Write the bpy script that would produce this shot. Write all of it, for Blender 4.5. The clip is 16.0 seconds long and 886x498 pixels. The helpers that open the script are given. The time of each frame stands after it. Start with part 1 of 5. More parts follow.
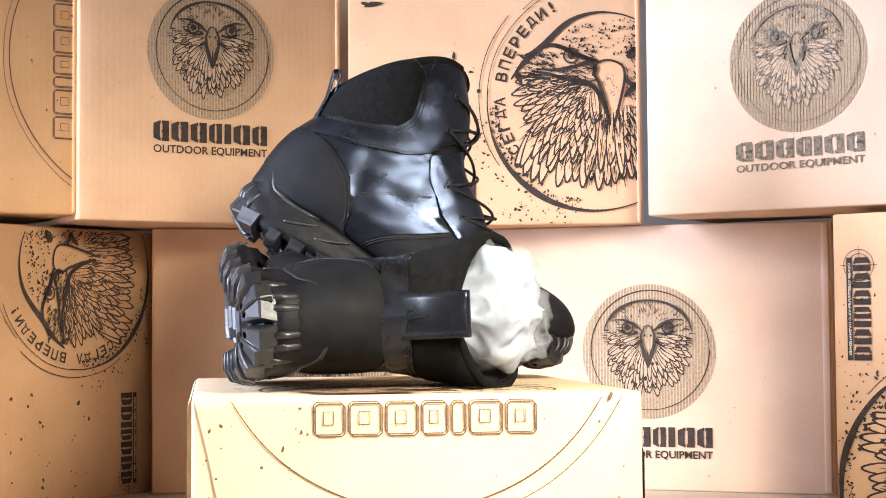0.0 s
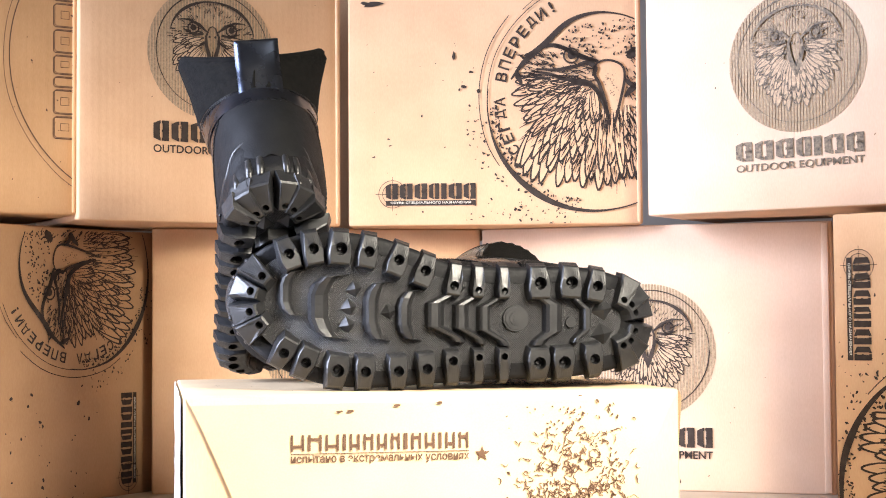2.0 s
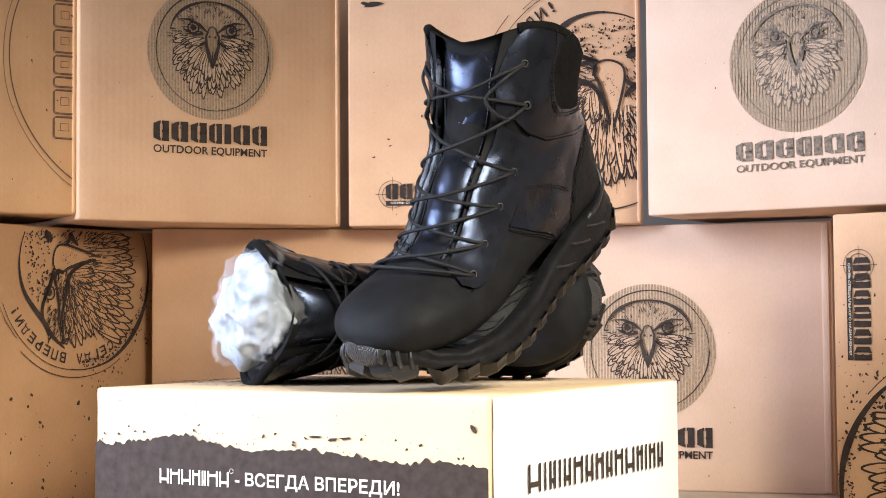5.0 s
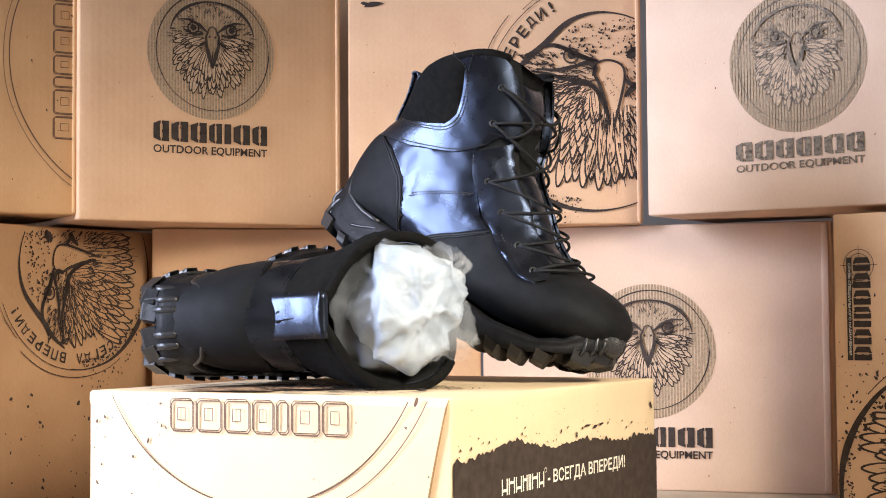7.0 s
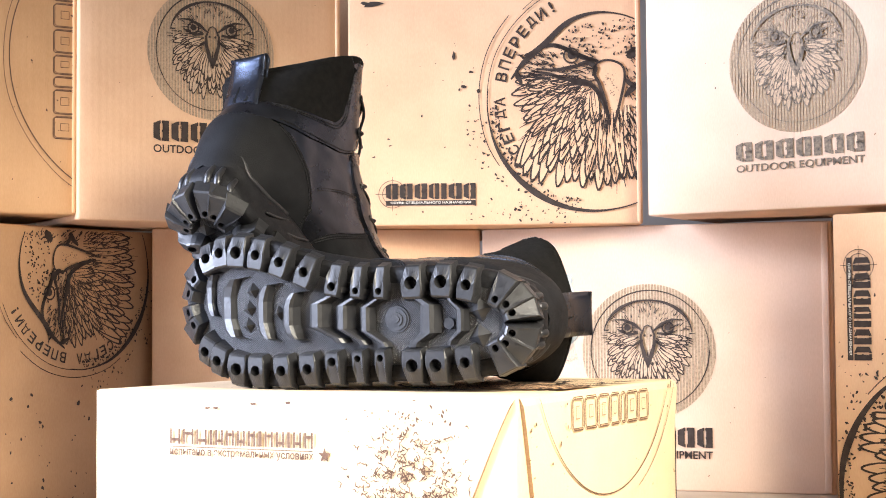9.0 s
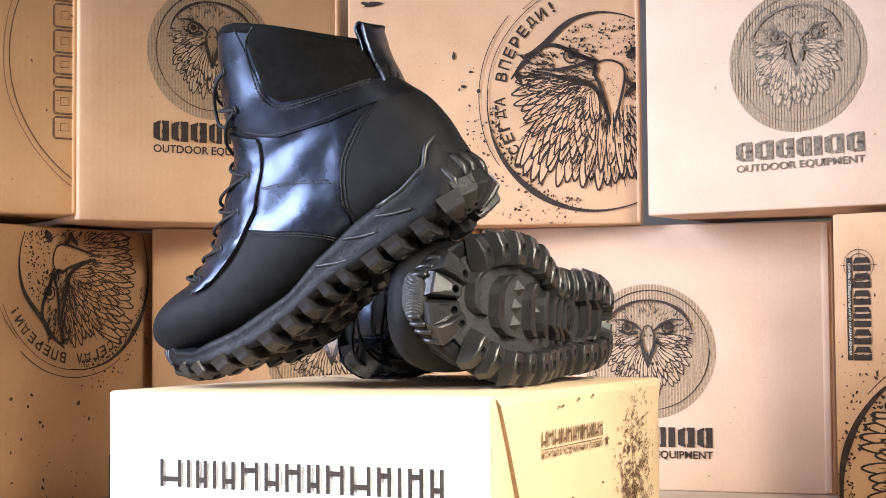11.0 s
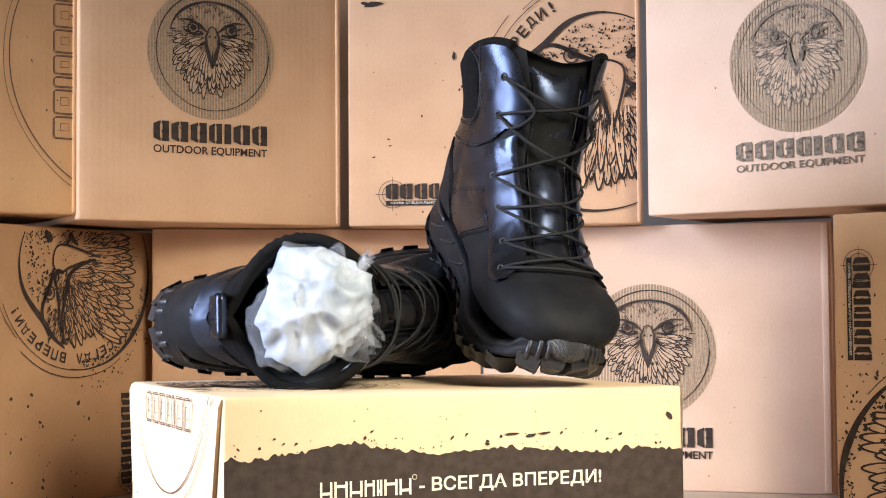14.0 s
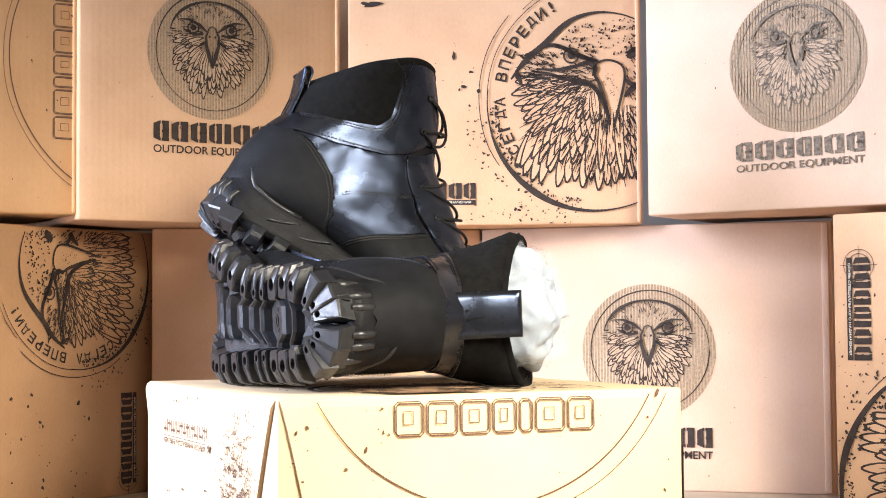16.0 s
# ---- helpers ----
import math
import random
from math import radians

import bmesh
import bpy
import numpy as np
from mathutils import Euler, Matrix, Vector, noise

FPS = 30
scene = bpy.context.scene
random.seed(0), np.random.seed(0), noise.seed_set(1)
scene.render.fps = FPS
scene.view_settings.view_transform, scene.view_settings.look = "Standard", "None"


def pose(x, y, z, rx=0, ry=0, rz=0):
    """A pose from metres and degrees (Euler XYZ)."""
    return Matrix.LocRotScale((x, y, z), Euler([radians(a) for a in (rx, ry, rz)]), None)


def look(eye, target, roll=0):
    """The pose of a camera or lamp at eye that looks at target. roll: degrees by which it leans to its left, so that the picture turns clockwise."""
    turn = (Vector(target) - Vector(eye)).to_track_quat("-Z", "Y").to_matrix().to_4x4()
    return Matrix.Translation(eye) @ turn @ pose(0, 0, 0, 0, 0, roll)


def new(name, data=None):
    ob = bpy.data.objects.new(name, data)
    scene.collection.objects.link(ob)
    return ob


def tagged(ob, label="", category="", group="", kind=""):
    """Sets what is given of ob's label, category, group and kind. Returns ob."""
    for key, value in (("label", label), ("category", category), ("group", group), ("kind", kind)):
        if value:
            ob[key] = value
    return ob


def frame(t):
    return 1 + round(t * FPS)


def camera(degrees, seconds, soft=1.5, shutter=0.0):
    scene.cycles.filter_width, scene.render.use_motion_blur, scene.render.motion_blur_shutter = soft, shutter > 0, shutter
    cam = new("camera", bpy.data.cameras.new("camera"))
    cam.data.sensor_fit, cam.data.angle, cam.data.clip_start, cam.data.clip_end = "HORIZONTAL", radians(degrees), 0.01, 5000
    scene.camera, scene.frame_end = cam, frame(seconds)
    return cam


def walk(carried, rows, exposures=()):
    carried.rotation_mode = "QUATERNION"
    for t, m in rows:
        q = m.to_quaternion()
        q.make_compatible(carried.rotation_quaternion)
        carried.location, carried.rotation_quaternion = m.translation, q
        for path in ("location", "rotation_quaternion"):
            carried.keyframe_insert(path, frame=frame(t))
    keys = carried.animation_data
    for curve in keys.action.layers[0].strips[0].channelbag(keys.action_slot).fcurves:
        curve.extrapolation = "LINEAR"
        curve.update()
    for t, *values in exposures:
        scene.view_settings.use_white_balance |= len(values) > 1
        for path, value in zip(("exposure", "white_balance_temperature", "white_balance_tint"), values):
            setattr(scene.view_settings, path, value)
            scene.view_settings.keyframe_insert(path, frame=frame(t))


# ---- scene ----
from mathutils.geometry import delaunay_2d_cdt

SECONDS = 16.0
BOX_H = 0.13                 # height of the carton that carries the boots
OMEGA = 0.802626             # turning speed of the pedestal, rad/s
EYE = Vector((0.0, -1.25, BOX_H + 0.0508))
YAW, PITCH = radians(1.734), radians(2.631)
AIM = EYE + Vector((math.sin(YAW) * math.cos(PITCH), math.cos(YAW) * math.cos(PITCH), math.sin(PITCH)))

EXPOSURE = [(0, 0.28), (1.5, 0.44), (2.5, 0.26), (3.5, -0.01), (4, -0.22), (7, -0.24), (7.8, 0.16), (9.2, 0.39), (10.3, 0.14), (11.5, -0.2), (12.5, -0.22), (13.5, -0.3), (14.6, -0.22), (15.6, 0.14), (16, 0.2)]
cam = camera(31.95, SECONDS, soft=1.0)
walk(cam, [(0.0, look(EYE, AIM, -0.41)), (16.0, look(EYE, AIM, -0.41))], exposures=EXPOSURE)

# ---- light: a cool panel to the left of the camera, a warm one to the right, dim warm room, added fill overhead ----
world = bpy.data.worlds.new("world")
world.use_nodes = True
world.node_tree.nodes["Background"].inputs[0].default_value = (1.0, 0.80, 0.62, 1)
world.node_tree.nodes["Background"].inputs[1].default_value = 0.06
scene.world = world


def area(name, eye, target, size, watts, colour, spread):
    d = bpy.data.lights.new(name, "AREA")
    d.shape, d.size, d.size_y, d.energy, d.color = "RECTANGLE", size[0], size[1], watts, colour
    d.spread = radians(spread)
    ob = new(name, d)
    ob.matrix_world = look(eye, target)
    return ob


area("softbox_cool", (-1.20, -0.32, 0.55), (0.42, 0.24, 0.12), (0.50, 0.90), 18.5, (0.70, 0.775, 1.0), 88)
area("softbox_warm", (0.48, -0.88, 0.66), (0.04, -0.03, 0.07), (0.44, 0.44), 3.7, (1.0, 0.92, 0.78), 54)
# unseen warm fill from above, added to lift the darker cartons
area("ceiling_light", (-0.10, -0.95, 2.2), (0.10, 0.25, 0.2), (0.7, 0.7), 1.75, (1.0, 0.80, 0.54), 180)


# ---- materials ----
def mat(name):
    m = bpy.data.materials.new(name)
    m.use_nodes = True
    nt = m.node_tree
    return m, nt, nt.nodes["Principled BSDF"]


def tex_noise(nt, scale, detail=4, rough=0.55, coord=None, stretch=None):
    n = nt.nodes.new("ShaderNodeTexNoise")
    n.inputs["Scale"].default_value = scale
    n.inputs["Detail"].default_value = detail
    n.inputs["Roughness"].default_value = rough
    c = nt.nodes.new("ShaderNodeTexCoord")
    if stretch:
        mp = nt.nodes.new("ShaderNodeMapping")
        mp.inputs["Scale"].default_value = stretch
        nt.links.new(c.outputs["Object"], mp.inputs[0])
        nt.links.new(mp.outputs[0], n.inputs["Vector"])
    else:
        nt.links.new(c.outputs["Object"], n.inputs["Vector"])
    return n


def ramp(nt, src, stops):
    r = nt.nodes.new("ShaderNodeValToRGB")
    e = r.color_ramp.elements
    while len(e) < len(stops):
        e.new(0.5)
    for el, (p, c) in zip(e, stops):
        el.position, el.color = p, (*c, 1)
    nt.links.new(src, r.inputs[0])
    return r


def bump(nt, bsdf, height, strength, dist, prev=None):
    b = nt.nodes.new("ShaderNodeBump")
    b.inputs["Strength"].default_value = strength
    b.inputs["Distance"].default_value = dist
    nt.links.new(height, b.inputs["Height"])
    if prev:
        nt.links.new(prev.outputs[0], b.inputs["Normal"])
    nt.links.new(b.outputs[0], bsdf.inputs["Normal"])
    return b


def simple(name, c0, c1, rough, scale, b_strength=0.0, b_scale=600, spec=0.5, metal=0.0, stretch=None, r2=None, coat=0.0):
    m, nt, b = mat(name)
    n = tex_noise(nt, scale, stretch=stretch)
    r = ramp(nt, n.outputs[0], [(0.3, c0), (0.7, c1)])
    nt.links.new(r.outputs[0], b.inputs["Base Color"])
    b.inputs["Roughness"].default_value = rough
    b.inputs["Metallic"].default_value = metal
    b.inputs["Specular IOR Level"].default_value = spec
    b.inputs["Coat Weight"].default_value = coat
    b.inputs["Coat Roughness"].default_value = 0.25
    if r2 is not None:
        n3 = tex_noise(nt, scale * 3.1)
        rr = ramp(nt, n3.outputs[0], [(0.3, (rough,) * 3), (0.7, (r2,) * 3)])
        nt.links.new(rr.outputs[0], b.inputs["Roughness"])
    if b_strength:
        n2 = tex_noise(nt, b_scale, 3)
        bump(nt, b, n2.outputs[0], b_strength, 0.0005)
    return m


def cardboard(name, c0, c1, rough=0.7):
    m, nt, b = mat(name)
    n1 = tex_noise(nt, 14, 5)
    n2 = tex_noise(nt, 900, 2, stretch=(1, 1, 0.25))
    mix = nt.nodes.new("ShaderNodeMath")
    mix.operation = "MULTIPLY_ADD"
    mix.inputs[1].default_value = 0.55
    nt.links.new(n2.outputs[0], mix.inputs[0])
    nt.links.new(n1.outputs[0], mix.inputs[2])
    r = ramp(nt, mix.outputs[0], [(0.45, c0), (1.10 - 0.1, c1)])
    nt.links.new(r.outputs[0], b.inputs["Base Color"])
    b.inputs["Roughness"].default_value = rough
    b.inputs["Specular IOR Level"].default_value = 0.3
    # fine flute ripple of the corrugated board under the paper
    w = nt.nodes.new("ShaderNodeTexWave")
    w.inputs["Scale"].default_value = 45
    w.inputs["Distortion"].default_value = 0.6
    c = nt.nodes.new("ShaderNodeTexCoord")
    nt.links.new(c.outputs["Object"], w.inputs[0])
    b1 = bump(nt, b, w.outputs[1], 0.06, 0.0006)
    bump(nt, b, n1.outputs[0], 0.25, 0.004, b1)
    return m


M_KRAFT = cardboard("kraft_card", (0.555, 0.330, 0.188), (0.655, 0.415, 0.248))
# kraft darkened by hand: the lower left carton's shade is in this colour
M_KRAFT_SHADED = cardboard("shaded_kraft_card", (0.35, 0.195, 0.095), (0.44, 0.26, 0.135))
# kraft with the dim warm light of the far left mixed into its colour
M_KRAFT_WARM_LIT = cardboard("warm_lit_kraft_card", (0.48, 0.265, 0.120), (0.58, 0.335, 0.160))
# kraft greyed and lightened to carry the cool light on the right cartons
M_KRAFT_COOL_LIT = cardboard("cool_lit_kraft_card", (0.555, 0.378, 0.265), (0.65, 0.463, 0.335))
# pedestal's kraft, lightened in colour for the strong light close to the lamps
M_KRAFT_LIT = cardboard("lit_kraft_card", (0.61, 0.45, 0.275), (0.69, 0.53, 0.34))
M_EDGE = cardboard("card_edge", (0.22, 0.13, 0.07), (0.34, 0.22, 0.12), 0.9)
M_WHITE = simple("white_paper", (0.80, 0.80, 0.80), (0.84, 0.84, 0.84), 0.55, 30)
M_INK = simple("dark_ink", (0.030, 0.020, 0.016), (0.055, 0.040, 0.032), 0.75, 120, spec=0.2)
M_INK_BROWN = simple("brown_ink", (0.10, 0.055, 0.035), (0.15, 0.085, 0.055), 0.75, 160, spec=0.2)
M_INK_GREY = simple("worn_ink", (0.06, 0.05, 0.045), (0.30, 0.23, 0.16), 0.75, 260, spec=0.2)
M_INK_PALE = simple("pale_ink", (0.66, 0.60, 0.50), (0.72, 0.66, 0.56), 0.7, 120, spec=0.2)
M_HALO = simple("halftone_ink", (0.24, 0.17, 0.11), (0.44, 0.32, 0.21), 0.75, 300, spec=0.2, stretch=(1.2, 1.2, 0.05))
M_HALO_LIGHT = simple("faint_halftone_ink", (0.36, 0.25, 0.165), (0.54, 0.38, 0.25), 0.75, 300, spec=0.2, stretch=(1.2, 1.2, 0.05))
M_NUBUCK = simple("black_nubuck", (0.0050, 0.0052, 0.0060), (0.0095, 0.0098, 0.0108), 0.6, 70, 0.5, 900, 0.13, r2=0.70)
def leather():
    m, nt, b = mat("black_leather")
    n = tex_noise(nt, 60)
    r = ramp(nt, n.outputs[0], [(0.3, (0.0050, 0.0050, 0.0060)), (0.7, (0.0095, 0.0095, 0.0105))])
    nt.links.new(r.outputs[0], b.inputs["Base Color"])
    b.inputs["Specular IOR Level"].default_value = 0.62
    # blue of the cool light's highlights, put into the leather's own sheen
    b.inputs["Specular Tint"].default_value = (0.50, 0.64, 1.0, 1)
    n2 = tex_noise(nt, 30)
    rr = ramp(nt, n2.outputs[0], [(0.3, (0.20,) * 3), (0.7, (0.38,) * 3)])
    nt.links.new(rr.outputs[0], b.inputs["Roughness"])
    crease = tex_noise(nt, 30, 3, 0.5)
    grain = nt.nodes.new("ShaderNodeTexVoronoi")
    grain.inputs["Scale"].default_value = 900
    c = nt.nodes.new("ShaderNodeTexCoord")
    nt.links.new(c.outputs["Object"], grain.inputs["Vector"])
    b1 = bump(nt, b, crease.outputs[0], 0.22, 0.004)
    bump(nt, b, grain.outputs[0], 0.08, 0.0004, b1)
    return m


M_LEATHER = leather()
M_SUEDE = simple("black_suede", (0.004, 0.004, 0.004), (0.009, 0.0085, 0.008), 0.95, 200, 0.8, 1400, 0.08)
M_LINING = simple("black_lining", (0.004, 0.004, 0.004), (0.009, 0.009, 0.009), 0.9, 200, 0.6, 1200, 0.2)
M_RUBBER = simple("black_rubber", (0.010, 0.010, 0.011), (0.020, 0.020, 0.021), 0.31, 90, 0.40, 420, 0.50, r2=0.50)
M_WALL_RUBBER = simple("sole_rubber", (0.004, 0.004, 0.005), (0.010, 0.010, 0.011), 0.46, 120, 0.7, 420, 0.15, r2=0.64)
M_LACE = simple("black_lace", (0.005, 0.005, 0.0055), (0.011, 0.011, 0.012), 0.7, 800, 0.8, 1500, 0.3)
M_STITCH = simple("black_thread", (0.004, 0.004, 0.005), (0.010, 0.010, 0.011), 0.55, 900, 0.3, 1500, 0.3)
M_METAL = simple("black_metal", (0.006, 0.006, 0.006), (0.012, 0.012, 0.012), 0.5, 100, metal=0.2)
M_TABLE = simple("pale_table", (0.44, 0.36, 0.28), (0.52, 0.44, 0.35), 0.6, 12)
M_WALL = simple("plain_wall", (0.50, 0.46, 0.42), (0.56, 0.52, 0.48), 0.85, 3)


def netted(name):
    """rubber of the sole bed with a fine woven net pressed into it"""
    m, nt, b = mat(name)
    n = tex_noise(nt, 80)
    r = ramp(nt, n.outputs[0], [(0.3, (0.026, 0.026, 0.028)), (0.7, (0.045, 0.045, 0.046))])
    nt.links.new(r.outputs[0], b.inputs["Base Color"])
    b.inputs["Roughness"].default_value = 0.38
    c = nt.nodes.new("ShaderNodeTexCoord")
    prod = None
    for ang in (45, -45):
        mp = nt.nodes.new("ShaderNodeMapping")
        mp.inputs["Rotation"].default_value = (0, 0, radians(ang))
        nt.links.new(c.outputs["Object"], mp.inputs[0])
        w = nt.nodes.new("ShaderNodeTexWave")
        w.inputs["Scale"].default_value = 260
        nt.links.new(mp.outputs[0], w.inputs[0])
        if prod:
            mm = nt.nodes.new("ShaderNodeMath")
            mm.operation = "MAXIMUM"
            nt.links.new(prod.outputs[1], mm.inputs[0])
            nt.links.new(w.outputs[1], mm.inputs[1])
            bump(nt, b, mm.outputs[0], 0.8, 0.0009)
        prod = w
    return m


M_NET = netted("netted_rubber")


def plastic_film():
    """thin clear film: milky along its folds, clear between them"""
    m, nt, b = mat("clear_film")
    b.inputs["Base Color"].default_value = (0.80, 0.84, 0.90, 1)
    b.inputs["Roughness"].default_value = 0.12
    b.inputs["Specular IOR Level"].default_value = 0.8
    n = tex_noise(nt, 38, 3, 0.5, stretch=(1, 1, 0.5))
    n.noise_type = "RIDGED_MULTIFRACTAL"
    bump(nt, b, n.outputs[0], 0.8, 0.004)
    tr = nt.nodes.new("ShaderNodeBsdfTransparent")
    mix = nt.nodes.new("ShaderNodeMixShader")
    r = ramp(nt, n.outputs[0], [(0.35, (0.10,) * 3), (0.62, (0.30,) * 3), (0.85, (0.80,) * 3)])
    nt.links.new(r.outputs[0], mix.inputs[0])
    nt.links.new(tr.outputs[0], mix.inputs[1])
    nt.links.new(b.outputs[0], mix.inputs[2])
    nt.links.new(mix.outputs[0], nt.nodes["Material Output"].inputs[0])
    return m


M_FILM = plastic_film()
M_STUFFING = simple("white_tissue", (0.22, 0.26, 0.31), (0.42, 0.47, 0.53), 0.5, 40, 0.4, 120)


# ---- mesh helpers ----
def mesh_of(bm, name, material, smooth=True):
    me = bpy.data.meshes.new(name)
    bmesh.ops.recalc_face_normals(bm, faces=bm.faces)
    bm.to_mesh(me)
    bm.free()
    me.validate()
    for mm in (material if isinstance(material, (list, tuple)) else [material]):
        me.materials.append(mm)
    if smooth:
        me.polygons.foreach_set("use_smooth", [True] * len(me.polygons))
    return me


def part(name, bm, material, parent=None, label="", smooth=True, m=None):
    ob = new(name, mesh_of(bm, name, material, smooth))
    ob.parent = parent
    if m is not None:
        ob.matrix_basis = m
    if label:
        ob["label"] = label
    return ob


def thing(name, label, category, group="", kind=""):
    return tagged(new(name), label, category, group, kind)


def block(bm, sx, sy, sz, m=None, bevel=0.0):
    ret = bmesh.ops.create_cube(bm, size=1, matrix=(m or Matrix()) @ Matrix.Diagonal((sx, sy, sz, 1)))
    if bevel:
        vs = set(ret["verts"])
        es = [e for e in bm.edges if e.verts[0] in vs]
        bmesh.ops.bevel(bm, geom=es, offset=bevel, segments=2, affect="EDGES", profile=0.5)


def tube(bm, pts, r, sides=8, closed=False):
    """a round cord along pts"""
    pts = [Vector(p) for p in pts]
    n = len(pts)
    rings = []
    up = Vector((0.13, 0.21, 0.97))
    for i, p in enumerate(pts):
        a = pts[(i - 1) % n] if (closed or i) else p
        b = pts[(i + 1) % n] if (closed or i < n - 1) else p
        d = (b - a).normalized()
        s = d.cross(up)
        s = s.normalized() if s.length > 1e-4 else d.orthogonal().normalized()
        u = s.cross(d)
        rings.append([bm.verts.new(p + (s * math.cos(k) + u * math.sin(k)) * r) for k in [2 * math.pi * j / sides for j in range(sides)]])
    for i in range(n if closed else n - 1):
        A, B = rings[i], rings[(i + 1) % n]
        for j in range(sides):
            bm.faces.new((A[j], A[(j + 1) % sides], B[(j + 1) % sides], B[j]))
    if not closed:
        bm.faces.new(rings[0][::-1])
        bm.faces.new(rings[-1])


def catmull(pts, n):
    """n points along a smooth line through pts"""
    pts = [Vector(p) for p in pts]
    out = []
    m = len(pts) - 1
    for k in range(n):
        x = k / (n - 1) * m
        i = min(int(x), m - 1)
        f = x - i
        p1, p2 = pts[i], pts[i + 1]
        p0 = pts[i - 1] if i else p1 * 2 - p2
        p3 = pts[i + 2] if i + 2 <= m else p2 * 2 - p1
        out.append(0.5 * (2 * p1 + (p2 - p0) * f + (2 * p0 - 5 * p1 + 4 * p2 - p3) * f * f + (3 * p1 - p0 - 3 * p2 + p3) * f ** 3))
    return out


def lerp_table(tab, x):
    """piecewise-linear reading of rows (x, v...)"""
    if x <= tab[0][0]:
        return tab[0][1:]
    for a, b in zip(tab, tab[1:]):
        if x <= b[0]:
            f = (x - a[0]) / (b[0] - a[0])
            f = f * f * (3 - 2 * f) * 0.5 + f * 0.5
            return tuple(p + (q - p) * f for p, q in zip(a[1:], b[1:]))
    return tab[-1][1:]
# ---- the structure ----
bm = bmesh.new()
block(bm, 4.0, 4.4, 0.04, Matrix.Translation((0, -0.6, -0.02)))
tagged(part("floor", bm, M_TABLE, smooth=False), "pale wooden surface under the stacked cartons", "table", kind="structure")
for nm, sx, sy, x, y in (("wall_north", 4.2, 0.1, 0, 1.65), ("wall_south", 4.2, 0.1, 0, -2.85), ("wall_east", 0.1, 4.4, 2.05, -0.6), ("wall_west", 0.1, 4.4, -2.05, -0.6)):
    bm = bmesh.new()
    block(bm, sx, sy, 2.4, Matrix.Translation((x, y, 1.16)))
    tagged(part(nm, bm, M_WALL, smooth=False), "plain beige room wall", "wall", kind="structure")
bm = bmesh.new()
block(bm, 4.2, 4.5, 0.1, Matrix.Translation((0, -0.6, 2.41)))
tagged(part("ceiling", bm, M_WALL, smooth=False), "plain beige room ceiling", "ceiling", kind="structure")


# ---- cartons ----
def carton(name, label, w, d, h, m, card=None, group=""):
    """a corrugated carton: w wide, d deep, h high, origin in the middle of its base; rounded worn edges"""
    c = thing(name, label, "cardboard box", group)
    c.matrix_basis = m
    bm = bmesh.new()
    block(bm, w, d, h, Matrix.Translation((0, 0, h / 2)))
    bmesh.ops.subdivide_edges(bm, edges=bm.edges, cuts=14, use_grid_fill=True)
    for v in bm.verts:
        q = noise.noise(v.co * 9 + m.translation * 7) * 0.0005
        edge = sum((abs(abs(v.co.x) - w / 2) < 1e-5, abs(abs(v.co.y) - d / 2) < 1e-5, abs(v.co.z - h / 2) > h / 2 - 1e-5))
        if edge == 1:
            n = Vector((v.co.x / w, v.co.y / d, (v.co.z - h / 2) / h))
            k = max(range(3), key=lambda i: abs(n[i]))
            v.co[k] += math.copysign(q, n[k])
    sharp = [e for e in bm.edges if len(e.link_faces) == 2 and e.calc_face_angle(0) > 0.8]
    bmesh.ops.bevel(bm, geom=sharp, offset=0.0022, segments=3, affect="EDGES", profile=0.5)
    part("body", bm, card or M_KRAFT, c)
    return c
# the pedestal carton and the stack behind
CARTON_YAW = 6.8
W_A, W_B = 0.313, 0.354
pedestal = carton("carton", "kraft shoe carton with printed sides carrying the boots", W_A, W_B, BOX_H, pose(0, 0, 0, 0, 0, 0), M_KRAFT_LIT)
for o in pedestal.children:
    o.matrix_basis = pose(-0.004, -0.005, 0, 0, 0, CARTON_YAW)


def stacked(name, label, x, y, z, yaw, w, h, d=0.16, card=None, tip=0):
    """a carton standing on its side in the stack: front face w x h, its lower left front corner at x, y, z"""
    m = pose(x, y, z, 0, tip, yaw) @ pose(w / 2, d / 2, 0)
    return carton(name, label, w, d, h, m, card, "cartons stacked behind")
STACK = [
    stacked("carton", "kraft carton standing on its side with a printed bird emblem", -0.258, 0.392, 0, 8.5, 0.354, 0.280),
    stacked("carton", "kraft carton with a round bird emblem and lettering, cool light put into its colour", 0.094, 0.445, 0, -19.8, 0.374, 0.280, card=M_KRAFT_COOL_LIT),
    stacked("carton", "kraft carton with a tilted bird emblem, shade put into its card colour", -0.424, 0.178, 0, 57, 0.300, 0.277, card=M_KRAFT_SHADED),
    stacked("carton", "kraft carton with upright lettering on its side", 0.408, 0.184, 0, -40, 0.30, 0.277),
    stacked("carton", "kraft carton with a round bird emblem above lettering", -0.309, 0.262, 0.281, 27.7, 0.283, 0.313),
    stacked("carton", "kraft carton with a large bird head in a ring", -0.050, 0.387, 0.2805, -4.2, 0.310, 0.354),
    stacked("carton", "kraft carton turned inwards with a bird emblem, cool light put into its colour", 0.256, 0.313, 0.285, -36, 0.313, 0.354, card=M_KRAFT_COOL_LIT),
    stacked("carton", "kraft carton with outlined upright lettering, dim warm light put into its colour", -0.53, 0.145, 0.286, 30, 0.252, 0.354, card=M_KRAFT_WARM_LIT),
]
LOW_LEFT_SEAL = (0.1923, 0.2484, 0.270)
# second row, added to keep the lit wall out of the gaps between the cartons
stacked("carton", "plain kraft carton added behind the gaps of the front stack", -0.20, 0.62, 0.284, 0, 0.313, 0.300)
